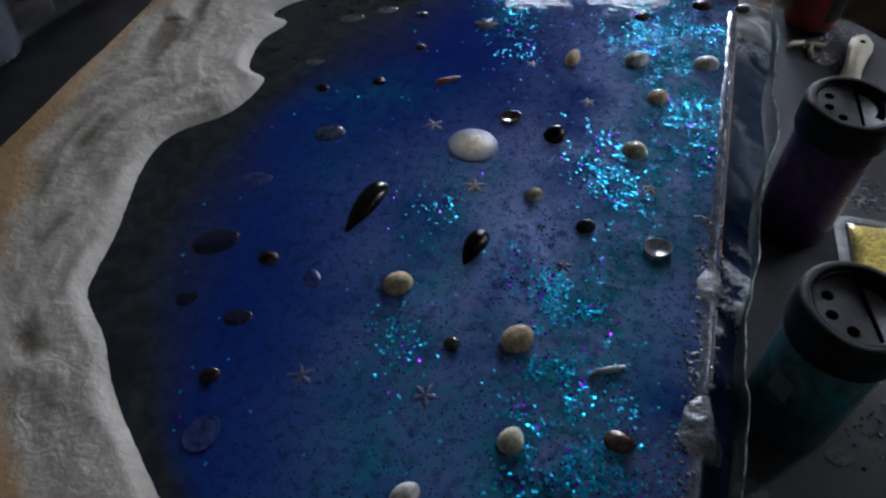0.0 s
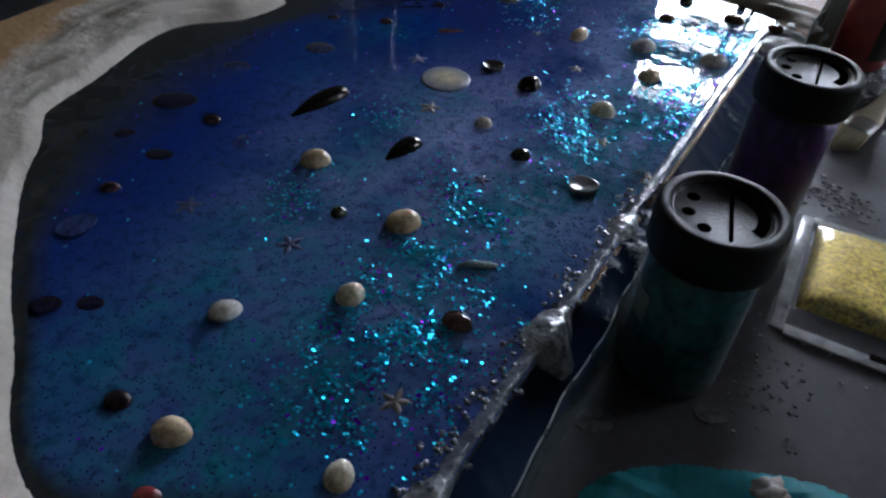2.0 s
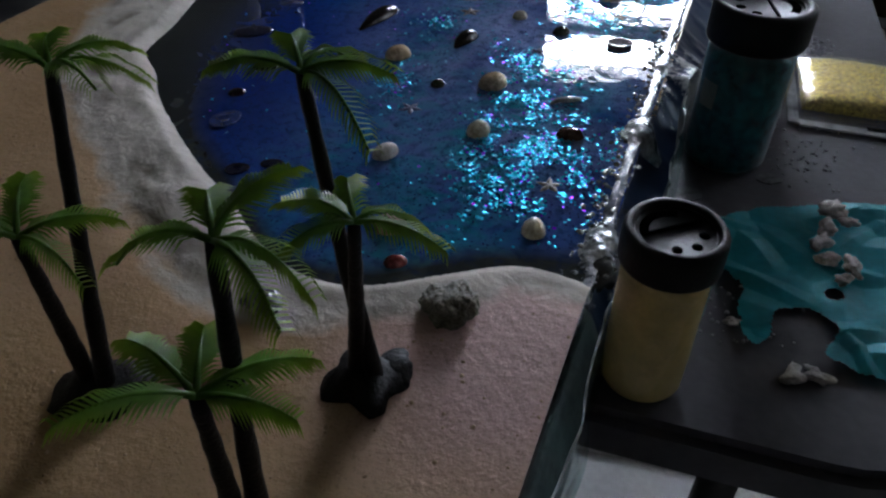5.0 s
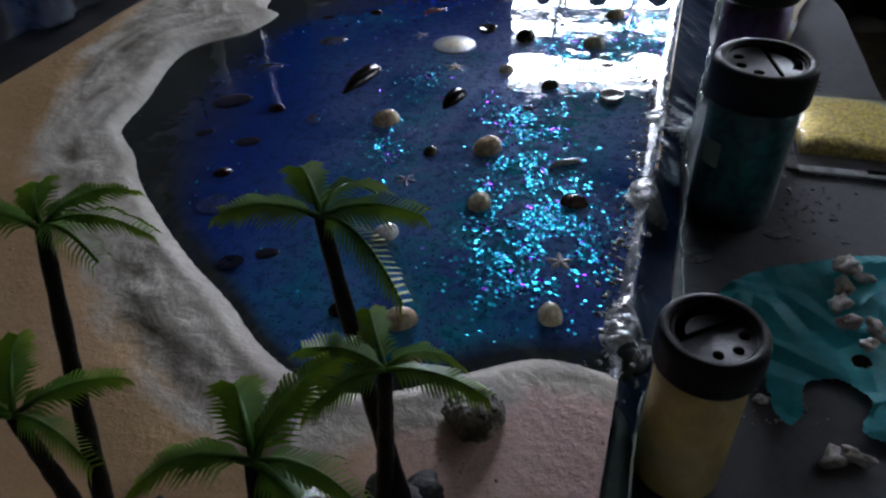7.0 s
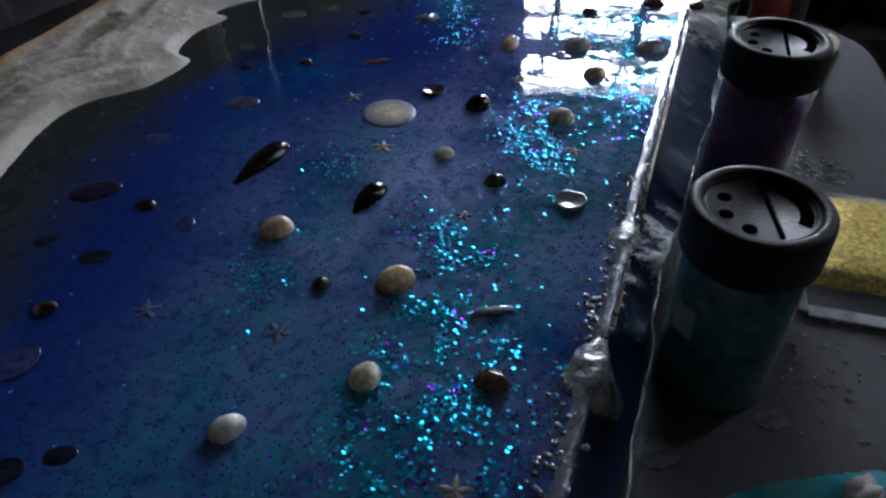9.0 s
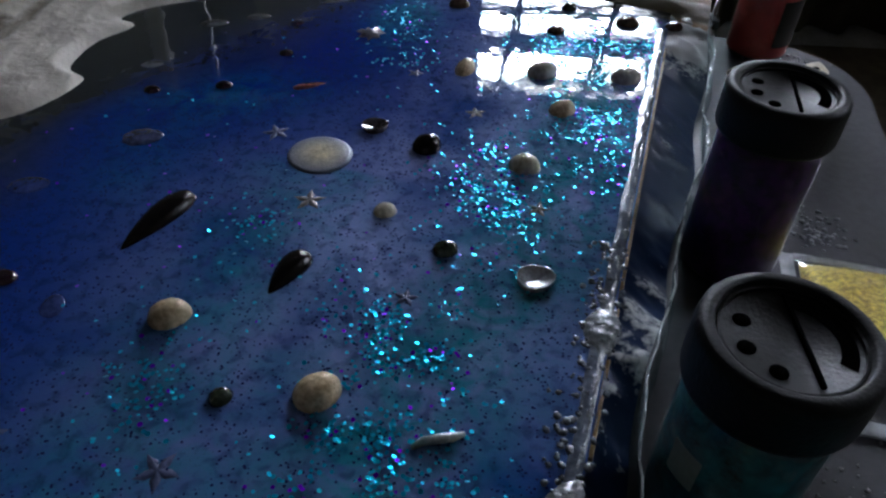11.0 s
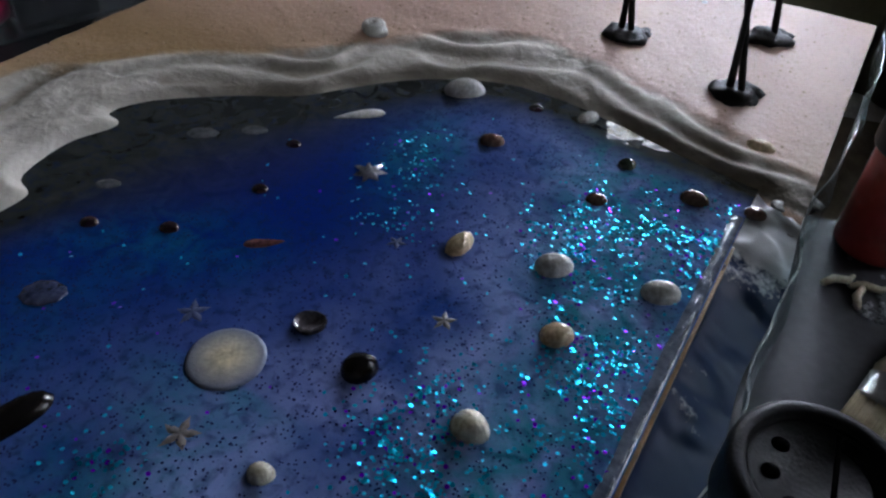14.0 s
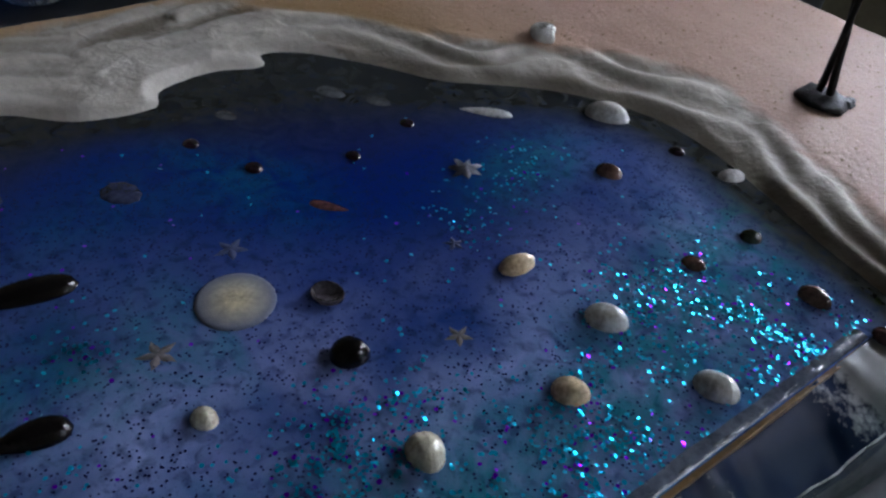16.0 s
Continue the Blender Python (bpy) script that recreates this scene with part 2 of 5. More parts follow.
tagged(part("floor", box(EAST - WEST, NORTH - SOUTH, 0.05, at=((EAST + WEST) / 2, (NORTH + SOUTH) / 2, FLOOR - 0.025)), concrete, smooth=False), "speckled grey concrete floor", "floor", kind="structure")
tagged(part("ceiling", box(EAST - WEST, NORTH - SOUTH, 0.05, at=((EAST + WEST) / 2, (NORTH + SOUTH) / 2, CEILING + 0.025)), ceil_paint, smooth=False), "unseen ceiling, painted dark to cut bounced light", "ceiling", kind="structure")
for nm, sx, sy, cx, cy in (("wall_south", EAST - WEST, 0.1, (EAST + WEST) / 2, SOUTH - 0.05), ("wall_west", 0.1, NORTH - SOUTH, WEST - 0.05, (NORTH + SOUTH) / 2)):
    tagged(part(nm, box(sx, sy, CEILING - FLOOR, at=(cx, cy, (CEILING + FLOOR) / 2)), fill_paint if nm == "wall_south" else wall_paint, smooth=False), "unseen wall behind the camera, kept pale to bounce fill light" if nm == "wall_south" else "dim olive painted wall", "wall", kind="structure")
# the wall with the window, and a narrow bright gap beside it
WX0, WX1, WZ0, WZ1 = 0.10, 0.522, 0.288, 0.722
GX0, GX1, GZ0, GZ1 = -0.64, -0.38, 0.30, 0.80
bm = bmesh.new()
for x0, x1, z0, z1 in ((WEST, GX0, FLOOR, CEILING), (GX0, GX1, FLOOR, GZ0), (GX0, GX1, GZ1, CEILING), (GX1, WX0, FLOOR, CEILING), (WX1, EAST, FLOOR, CEILING), (WX0, WX1, FLOOR, WZ0), (WX0, WX1, WZ1, CEILING)):
    bmesh.ops.create_cube(bm, size=1, matrix=Matrix.Translation(((x0 + x1) / 2, NORTH + 0.05, (z0 + z1) / 2)) @ Matrix.Diagonal((x1 - x0, 0.1, z1 - z0, 1)))
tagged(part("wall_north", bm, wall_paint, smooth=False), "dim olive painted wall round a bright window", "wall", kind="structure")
# the side wall with an unseen opening, added to let in fill light
SY0, SY1, SZ0, SZ1 = 0.62, 1.05, 0.27, 0.755
bm = bmesh.new()
for y0, y1, z0, z1 in ((SOUTH, SY0, FLOOR, CEILING), (SY1, NORTH, FLOOR, CEILING), (SY0, SY1, FLOOR, SZ0), (SY0, SY1, SZ1, CEILING)):
    bmesh.ops.create_cube(bm, size=1, matrix=Matrix.Translation((EAST + 0.05, (y0 + y1) / 2, (z0 + z1) / 2)) @ Matrix.Diagonal((0.1, y1 - y0, z1 - z0, 1)))
tagged(part("wall_east", bm, wall_paint, smooth=False), "dim olive painted wall with an added opening for fill light", "wall", kind="structure")
# unseen panels, added so their thin gap draws a bright streak in the water
shutter = thing("shutter", pose(0, NORTH + 0.09, 0), "unseen dark panels added to leave a thin bright gap", "shutter", kind="structure")
slit_panel_mat = mat("dark_slit_panel", (0.06, 0.045, 0.03), 0.6, vary=0.3, scale=20, fine=200)
for x0, x1 in ((GX0 + 0.001, -0.5277), (-0.5263, GX1 - 0.001)):
    part("panel", box(x1 - x0, 0.006, GZ1 - GZ0 - 0.002, 0.0008, at=((x0 + x1) / 2, 0.003, (GZ0 + GZ1) / 2)), slit_panel_mat, shutter, smooth=False)
# the second one only frames the opening added for side fill
for name, where, x0, x1 in (("window_1", pose(WX0, NORTH, WZ0), WX0, WX1), ("fill_window", pose(EAST, SY1, SZ0, 0, 0, -90), SY0, SY1)):
    win = thing(name, where, "small bright window with a grey frame and transoms, the east one an added fill", "window", kind="structure")
    w, h = x1 - x0, WZ1 - WZ0
    bm = bmesh.new()
    for cx, cz, sx, sz in ((0.008, h / 2, 0.016, h), (w - 0.008, h / 2, 0.016, h), (w / 2, 0.008, w - 0.032, 0.016), (w / 2, h - 0.008, w - 0.032, 0.016)):
        bmesh.ops.create_cube(bm, size=1, matrix=Matrix.Translation((cx, 0.03, cz)) @ Matrix.Diagonal((sx, 0.04, sz, 1)))
    part("window_frame", bm, frame_paint, win, smooth=False)
    for z, tall in ((0.585, 0.048), (0.508, 0.018), (0.415, 0.03)):
        part("transom", box(w - 0.032, 0.036, tall, 0.003, at=(w / 2, 0.03, z - WZ0)), frame_paint, win, smooth=False)
    part("window_sill", box(w + 0.04, 0.07, 0.02, 0.004, at=(w / 2, -0.012, -0.011)), frame_paint, win, smooth=False)

# bright overcast sky with foliage outside
def outside(name, strength, scale):
    m = bpy.data.materials.new(name)
    m.use_nodes = True
    nt = m.node_tree
    nt.nodes.remove(nt.nodes["Principled BSDF"])
    em = nt.nodes.new("ShaderNodeEmission")
    leafy = ramp_node(nt, noise_node(nt, scale, 6, 0.5), 0.46, 0.60)
    link(nt, mix_rgb(nt, leafy, (0.20, 0.26, 0.25), (0.90, 0.96, 1.0)), em.inputs[0])
    em.inputs[1].default_value = strength
    link(nt, em.outputs[0], nt.nodes["Material Output"].inputs[0])
    return m


# the east plane is an added fill light with no known source
for corners, strength in ((((-1.2, 2.3, -0.2), (1.5, 2.3, -0.2), (1.5, 2.3, 1.6), (-1.2, 2.3, 1.6)), WINDOW_GLOW), (((1.6, 1.2, -0.4), (1.6, -1.0, -0.4), (1.6, -1.0, 1.5), (1.6, 1.2, 1.5)), SIDE_FILL)):
    bm = bmesh.new()
    bm.faces.new([bm.verts.new(p) for p in corners])
    tagged(part("backdrop", bm, outside("outside_sky", strength, 9), smooth=False), "bright overcast sky and pale foliage outside, the east one an added fill light", "sky", kind="structure")

# ---- the board: sand, foam and water ----
TURN = radians(15)
CT, ST = math.cos(TURN), math.sin(TURN)
U0, U1, V0, V1 = -0.17, 0.704, -0.289, 0.063
TABLE = -0.022


def board(u, v, z=0.0):
    """A place on the board: u along it, v across it."""
    return (v * CT + u * ST, -v * ST + u * CT, z)


SHORE = [(0.10, 0.040), (0.067, 0.056), (0.050, 0.058), (0.028, 0.051), (0.003, 0.043), (-0.019, 0.046), (-0.040, 0.062), (-0.058, 0.085), (-0.081, 0.110),
         (-0.107, 0.144), (-0.121, 0.165), (-0.131, 0.186), (-0.145, 0.206), (-0.147, 0.218), (-0.145, 0.245), (-0.146, 0.286), (-0.138, 0.313), (-0.112, 0.333),
         (-0.099, 0.361), (-0.110, 0.373), (-0.108, 0.400), (-0.096, 0.420), (-0.106, 0.428), (-0.094, 0.444), (-0.062, 0.460), (-0.026, 0.474), (0.007, 0.499),
         (0.034, 0.513), (0.065, 0.519), (0.096, 0.513), (0.127, 0.498), (0.156, 0.482), (0.182, 0.470), (0.225, 0.450)]
FOAM = [(0.105, 0.022), (0.062, 0.042), (0.040, 0.036), (0.019, 0.027), (-0.003, 0.022), (-0.024, 0.019), (-0.049, 0.025), (-0.088, 0.061), (-0.128, 0.113),
        (-0.160, 0.150), (-0.178, 0.182), (-0.188, 0.235), (-0.196, 0.270), (-0.201, 0.305), (-0.197, 0.345), (-0.192, 0.385), (-0.180, 0.425), (-0.163, 0.444),
        (-0.139, 0.460), (-0.106, 0.484), (-0.065, 0.500), (-0.025, 0.522), (0.0, 0.544), (0.043, 0.565), (0.076, 0.565), (0.108, 0.554), (0.132, 0.533),
        (0.155, 0.520), (0.182, 0.498), (0.235, 0.466)]
DEEP = [(0.09, 0.064), (0.046, 0.064), (0.025, 0.058), (-0.001, 0.050), (-0.022, 0.053), (-0.040, 0.066), (-0.055, 0.088), (-0.087, 0.129), (-0.097, 0.150),
        (-0.104, 0.175), (-0.110, 0.20), (-0.114, 0.235), (-0.114, 0.264), (-0.106, 0.292), (-0.098, 0.325), (-0.085, 0.350), (-0.066, 0.376), (-0.045, 0.406),
        (-0.019, 0.436), (0.003, 0.463), (0.034, 0.490), (0.067, 0.500), (0.096, 0.494), (0.120, 0.482), (0.145, 0.471), (0.170, 0.464), (0.215, 0.440)]
shore_line, foam_line, deep_line = curve(SHORE), curve(FOAM), curve(DEEP)


def grid(nu, nv, v1):
    us, vs = np.linspace(U0, U1, nu), np.linspace(V0, v1, nv)
    uu, vv = np.meshgrid(us, vs, indexing="ij")
    uu, vv = uu.ravel(), vv.ravel()
    return np.stack((vv * CT + uu * ST, -vv * ST + uu * CT), 1), uu, vv


def sheet(name, q, z, keep, nu, nv, fields, material, parent, label):
    """A grid mesh with a height and fields for each of its points."""
    idx = np.arange(nu * nv).reshape(nu, nv)
    quads = np.stack((idx[:-1, :-1], idx[:-1, 1:], idx[1:, 1:], idx[1:, :-1]), -1).reshape(-1, 4)
    quads = quads[keep[quads].all(1)]
    used = np.unique(quads)
    remap = np.zeros(nu * nv, int)
    remap[used] = np.arange(len(used))
    me = bpy.data.meshes.new(name)
    me.from_pydata(np.column_stack((q[used], z[used])).tolist(), [], remap[quads][:, ::-1].tolist())
    for key, values in fields.items():
        me.attributes.new(key, "FLOAT", "POINT").data.foreach_set("value", values[used].astype(np.float32))
    me.polygons.foreach_set("use_smooth", [True] * len(me.polygons))
    me.materials.append(material)
    ob = new(name, me)
    ob.parent = parent
    ob["label"] = label
    return ob


beach = thing("resin_beach_board", Matrix(), "painted board with a sandy beach and a blue resin lagoon", "artwork")
NU, NV = 480, 206
WIDE = V1 + 12 * (V1 - V0) / 193
q, uu, vv = grid(NU, NV, WIDE)
d_shore, d_foam = side_distance(q, shore_line), side_distance(q, foam_line)
width = np.maximum(d_shore - d_foam, 1e-4)
t = np.clip(d_shore / width, -0.5, 2.0)
# folds of the foam run along the shore
run = np.concatenate(([0], np.cumsum(np.hypot(*np.diff(shore_line, axis=0).T))))
near = np.argmin(((q[:, None, :] - shore_line[None, ::2, :]) ** 2).sum(2), 1) * 2
best, along = np.full(len(q), 9.0), np.zeros(len(q))
for step in (-2, -1, 0, 1):
    k = np.clip(near + step, 0, len(shore_line) - 2)
    a, d = shore_line[k], shore_line[k + 1] - shore_line[k]
    f = np.clip(((q - a) * d).sum(1) / np.maximum((d * d).sum(1), 1e-12), 0, 1)
    far = np.hypot(*(q - a - f[:, None] * d).T)
    closer = far < best
    best[closer], along[closer] = far[closer], (run[k] + f * (run[k + 1] - run[k]))[closer]
streak = np.array([fbm(a + 0.004 * fbm(a, d, 60, 1, 2.0), d * 2.2, 36, 4, 8.0) for a, d in zip(along, d_shore)])
rough1 = np.array([0.30 * fbm(x + 0.012 * fbm(x, y, 40, 1, 4.0), y, 15, 2, 3.0) + 0.30 * fbm(x * 1.2 + 0.01 * fbm(y, x, 50, 1, 2.0), y, 42, 1, 1.0) + 0.34 * (0.28 - abs(fbm(x + 0.3 * y, y * 0.8, 30, 2, 6.0))) + 0.03 for x, y in q])
rough2 = np.array([fbm(x + 3, y * 1.5, 130, 3, 5.0) for x, y in q])
grit = np.array([fbm(x, y, 420, 2, 9.0) for x, y in q])
inside = (d_shore > 0) & (d_foam < 0)
far_end = np.clip((q[:, 1] - 0.43) / 0.05, 0, 1)
drift = np.array([fbm(x, y, 14, 2, 11.0) for x, y in q])
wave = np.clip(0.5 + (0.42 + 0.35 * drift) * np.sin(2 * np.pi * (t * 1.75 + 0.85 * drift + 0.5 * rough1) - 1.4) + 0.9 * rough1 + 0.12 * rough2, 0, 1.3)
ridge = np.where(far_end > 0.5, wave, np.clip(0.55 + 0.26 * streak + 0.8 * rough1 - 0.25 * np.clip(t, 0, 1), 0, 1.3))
bank = np.clip(d_shore / 0.006, 0, 1)
blend = np.clip(0.5 - d_foam / 0.022, 0, 1)
blend = blend * blend * (3 - 2 * blend)
z = 0.0012 * bank + bank * blend * np.where(far_end > 0.5, 0.0034, 0.0046) * ridge + (1 - blend) * (0.0024 + 0.0012 * rough1) + 0.00022 * grit
z = np.where(d_shore < 0, np.maximum(-0.004, 0.3 * d_shore), z)
foam = np.clip(0.5 - d_foam / 0.018 + 0.35 * streak * np.clip(t, 0, 1), 0, 1) * np.clip(1.0 + d_shore / 0.006, 0, 1)
# low parts of the folds get darker colour for the shade between ridges
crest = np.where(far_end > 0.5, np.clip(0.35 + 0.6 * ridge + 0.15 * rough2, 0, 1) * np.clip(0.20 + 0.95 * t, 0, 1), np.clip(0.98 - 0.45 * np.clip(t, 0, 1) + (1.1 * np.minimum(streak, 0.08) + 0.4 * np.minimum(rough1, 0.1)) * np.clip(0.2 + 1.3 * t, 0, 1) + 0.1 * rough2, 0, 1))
pink = np.clip((uu - 0.45) / 0.10, 0, 1) * 0.55 + np.clip(1.5 - 1.5 * np.hypot(q[:, 0] - 0.05, q[:, 1] - 0.015) / 0.065, 0, 1)
beach_mat, water_mat = beach_material(), water_material()
sheet("sand", q, z, (d_shore > -0.012) & ((vv < V1 + 1e-5) | (uu > 0.478)), NU, NV, {"foam": foam, "crest": crest, "pink": np.clip(pink, 0, 1)}, beach_mat, beach, "tan sand with a white foam line, shade painted into its folds")
# loose grains and pimples on the sand
picks = np.random.default_rng(3).choice(np.flatnonzero((d_foam > 0.004) & ((vv < V1) | (uu > 0.49))), 5200, replace=False)
rng = random.Random(12)
verts, faces = [], []
for k in picks:
    x, y, r = q[k, 0] + rng.uniform(-0.0009, 0.0009), q[k, 1] + rng.uniform(-0.0009, 0.0009), 0.00025 + 0.0008 * rng.random() ** 4
    n, a = len(verts), rng.uniform(0, 6.28)
    ring = [(x + r * rng.uniform(0.7, 1.3) * math.cos(a + i * 1.2566), y + r * rng.uniform(0.7, 1.3) * math.sin(a + i * 1.2566), z[k] - 0.0001) for i in range(5)]
    verts += ring + [(x, y, z[k] + r * 0.75)]
    faces += [(n + i, n + (i + 1) % 5, n + 5) for i in range(5)]
me = bpy.data.meshes.new("sand_grains")
me.from_pydata(verts, [], faces)
grain_mat = mat("sand_grain", (0.50, 0.36, 0.24), 0.25, vary=0.4, scale=300, fine=900, bump=0, tint=(0.28, 0.17, 0.09))
me.materials.append(grain_mat)
me.polygons.foreach_set("use_smooth", [True] * len(me.polygons))
grains = new("sand_grains", me)
grains.parent = beach
grains["kind"], grains["label"] = "stuff", "loose shiny grains on the sand"
NU, NV = 300, 122
q, uu, vv = grid(NU, NV, V1 + 0.001)
d_shore, d_deep = side_distance(q, shore_line), side_distance(q, deep_line)
shore = np.clip(-d_shore / np.maximum(d_deep - d_shore, 0.004), 0, 2.2)
deep = np.exp(-(((q[:, 0] + 0.02 - 0.35 * (q[:, 1] - 0.38)) / 0.085) ** 2 + ((q[:, 1] - 0.39) / 0.075) ** 2)) * 1.2
deep += 0.6 * np.exp(-(((q[:, 0] + 0.085) / 0.03) ** 2 + ((q[:, 1] - 0.20) / 0.12) ** 2))
band = np.exp(-((vv - 0.02 + 0.02 * np.sin(uu * 14)) / 0.03) ** 2)
teal = np.clip(0.95 * band + 0.6 * np.exp(-((vv + 0.055) / 0.025) ** 2) * (uu < 0.3), 0, 1)
teal = np.clip(teal + sum(w * np.exp(-((q[:, 0] - cx) / sx) ** 2 - ((q[:, 1] - cy) / sy) ** 2) for cx, cy, sx, sy, w in ((0.045, 0.445, 0.018, 0.035, 0.75), (-0.035, 0.355, 0.045, 0.022, 0.3), (-0.05, 0.30, 0.02, 0.03, 0.2))), 0, 1)
milk = np.clip((0.25 + 0.85 * np.clip((uu - 0.10) / 0.16, 0, 1)) * np.exp(-((vv - 0.0) / 0.080) ** 2) * (1 - np.clip(deep, 0, 1)), 0, 1)
water = sheet("water", q, np.zeros(len(q)), (d_shore < 0.004), NU, NV, {"shore": shore, "deep": np.clip(deep, 0, 1), "teal": teal, "milk": milk}, water_mat, beach, "glossy blue resin with teal and milky clouds")
wood = mat("board_edge_wood", (0.10, 0.085, 0.06), 0.5, vary=0.3, scale=30, fine=300)
bm = box(V1 - V0 - 0.002, U1 - U0 - 0.002, 0.0165, 0.001, at=((V0 + V1) / 2, (U0 + U1) / 2, -0.0128))
bmesh.ops.create_cube(bm, size=1, matrix=Matrix.Translation(((V1 + WIDE) / 2 - 0.001, (0.482 + U1) / 2 - 0.001, -0.0128)) @ Matrix.Diagonal((WIDE - V1, U1 - 0.482, 0.0165, 1)))
part("base_panel", bm, wood, beach, "dark wooden panel edge", smooth=False, m=pose(0, 0, 0, 0, 0, -15))

# ---- tables ----
black = mat("black_table_top", (0.058, 0.057, 0.065), 0.45, vary=0.35, scale=18, fine=260, bump=0.12, spec=0.55)
black_metal = mat("black_metal", (0.02, 0.02, 0.02), 0.4)
tab = thing("side_table", pose(0, 0, 0), "black side table with rounded corners and spatters", "table")
part("tabletop", slab(rounded(-0.12, 0.031, 0.203, 0.527, 0.055, -12), TABLE - 0.022, TABLE, 0.004), black, tab, smooth=False)
for x, y in ((0.150, 0.060), (-0.05, 0.10), (0.27, 0.44), (0.02, 0.50)):
    part("leg", tube([(x, y, FLOOR), (x, y, TABLE - 0.02)], [0.009, 0.009], 12), black_metal, tab)
left = thing("work_table", pose(0, 0, 0, 0, 0, -15), "black work table under the board's edge", "table")
part("tabletop", slab(rounded(-0.95, -0.35, -0.16, 0.85, 0.03), TABLE - 0.03, TABLE, 0.004), mat("black_speckled_top", (0.022, 0.022, 0.024), 0.4, vary=0.8, scale=60, fine=700, bump=0.1), left, smooth=False)
for x, y in ((-0.9, -0.3), (-0.22, -0.3), (-0.9, 0.8), (-0.22, 0.8)):
    part("leg", box(0.04, 0.04, TABLE - 0.03 - FLOOR, 0.003, at=(x, y, (TABLE - 0.03 + FLOOR) / 2)), black_metal, left, smooth=False)

# ---- the clear film and the foamy lip along the resin edge ----
film = clear("clear_film", (0.70, 0.83, 0.83), 0.10, 0.07)
lump_mat = mat("milky_resin", (0.24, 0.26, 0.28), 0.10, vary=0.7, scale=160, fine=500, bump=0.8, tint=(0.035, 0.045, 0.07), coat=0.8)


def film_v(u):
    return 0.0805 - 0.0095 * min(1, max(0, (0.11 - u) / 0.05)) + 0.003 * min(1, max(0, u / 0.12)) * math.sin(u * 23) + 0.0015 * math.sin(u * 71 + 1) + 0.010 * min(1, max(0, (u - 0.30) / 0.15))


bm = bmesh.new()
rows = []
for i in range(260):
    u = -0.10 + 0.78 * i / 259
    v = film_v(u)
    top = 0.0008 + 0.0012 * math.sin(u * 37) + 0.0025 * fbm(u, 0, 60, 2) + 0.012 * min(1, max(0, (u - 0.47) / 0.05))
    rows.append([bm.verts.new(board(u, v + dv + 0.002 * fbm(u, z, 40, 2, 3.0), z)) for z, dv in ((TABLE + 0.0005, 0.003), (-0.012, 0.0015), (-0.005, 0.0), (top, -0.0005))])
for a, b in zip(rows, rows[1:]):
    for k in range(3):
        bm.faces.new((a[k], b[k], b[k + 1], a[k + 1]))
bmesh.ops.solidify(bm, geom=bm.faces[:], thickness=0.0006)
# a pale tube added along the top draws the film's bright edge line
film_edge = bmesh.new()
tube([tuple(r[3].co) for r in rows[::2]], [0.0004] * len(rows[::2]), 6, film_edge)
dam = tagged(part("plastic_film", bm, film), "wavy clear plastic film standing along the board's edge", "film")
part("film_edge", film_edge, clear("film_bright_edge", (0.75, 0.86, 0.86), 0.05, 0.35), dam, "thin pale tube added for the film's bright edge")

def trough_material():
    m = bpy.data.materials.new("splashed_resin")
    m.use_nodes = True
    nt = m.node_tree
    p = nt.nodes["Principled BSDF"]
    n = noise_node(nt, 420, 6, 0.4)
    f = ramp_node(nt, math_node(nt, "ADD", attr(nt, "crest"), math_node(nt, "MULTIPLY", math_node(nt, "SUBTRACT", n, 0.5), 0.9)), 0.38, 0.70)
    link(nt, mix_rgb(nt, f, (0.008, 0.020, 0.055), (0.52, 0.53, 0.53)), p.inputs["Base Color"])
    p.inputs["Roughness"].default_value = 0.35
    p.inputs["Specular IOR Level"].default_value = 0.08
    return m


NU, NV = 330, 14
U_T, K_T = np.meshgrid(np.linspace(0.03, 0.500, NU), np.linspace(0, 1, NV), indexing="ij")
U_T, K_T = U_T.ravel(), K_T.ravel()
V_T = np.array([V1 + 0.0012 + (film_v(u) - 0.001 - V1 - 0.0012) * k for u, k in zip(U_T, K_T)])
piled = sum(w * np.exp(-((U_T - c) / d) ** 2) for c, d, w in ((0.265, 0.035, 0.8), (0.225, 0.02, 0.6), (0.475, 0.03, 1.3), (0.37, 0.03, 0.35), (0.075, 0.02, 0.5)))
lumps = np.array([max(0, fbm(u, v * 0.8, 60, 3, 2.0) + 0.25) for u, v in zip(U_T, V_T)])
pile = np.clip(piled * (0.35 + 1.1 * lumps) + 0.35 * np.clip(lumps - 0.35, 0, 1), 0, 1.2)
q = np.stack((V_T * CT + U_T * ST, -V_T * ST + U_T * CT), 1)
sheet("resin_trough", q, -0.0030 - 0.0145 * K_T ** 0.8 * (1 - 0.85 * np.exp(-((U_T - 0.245) / 0.028) ** 2)) * (1 - 0.75 * np.clip((U_T - 0.435) / 0.04, 0, 1)) + 0.0034 * pile, np.ones(len(q), bool), NU, NV, {"crest": np.clip(pile * 0.8 - 0.1 + 0.6 * np.clip((U_T - 0.44) / 0.03, 0, 1), 0, 1)}, trough_material(), beach, "dark blue and milky resin caught beside the edge")
part("edge_strip", box(0.0024, 0.27, 0.012, 0.0005, at=(V1 + 0.0012, 0.335, -0.0074)), mat("stained_edge", (0.24, 0.14, 0.055), 0.35, vary=0.5, scale=60, fine=400), beach, "amber edge strip", smooth=False, m=pose(0, 0, 0, 0, 0, -15))

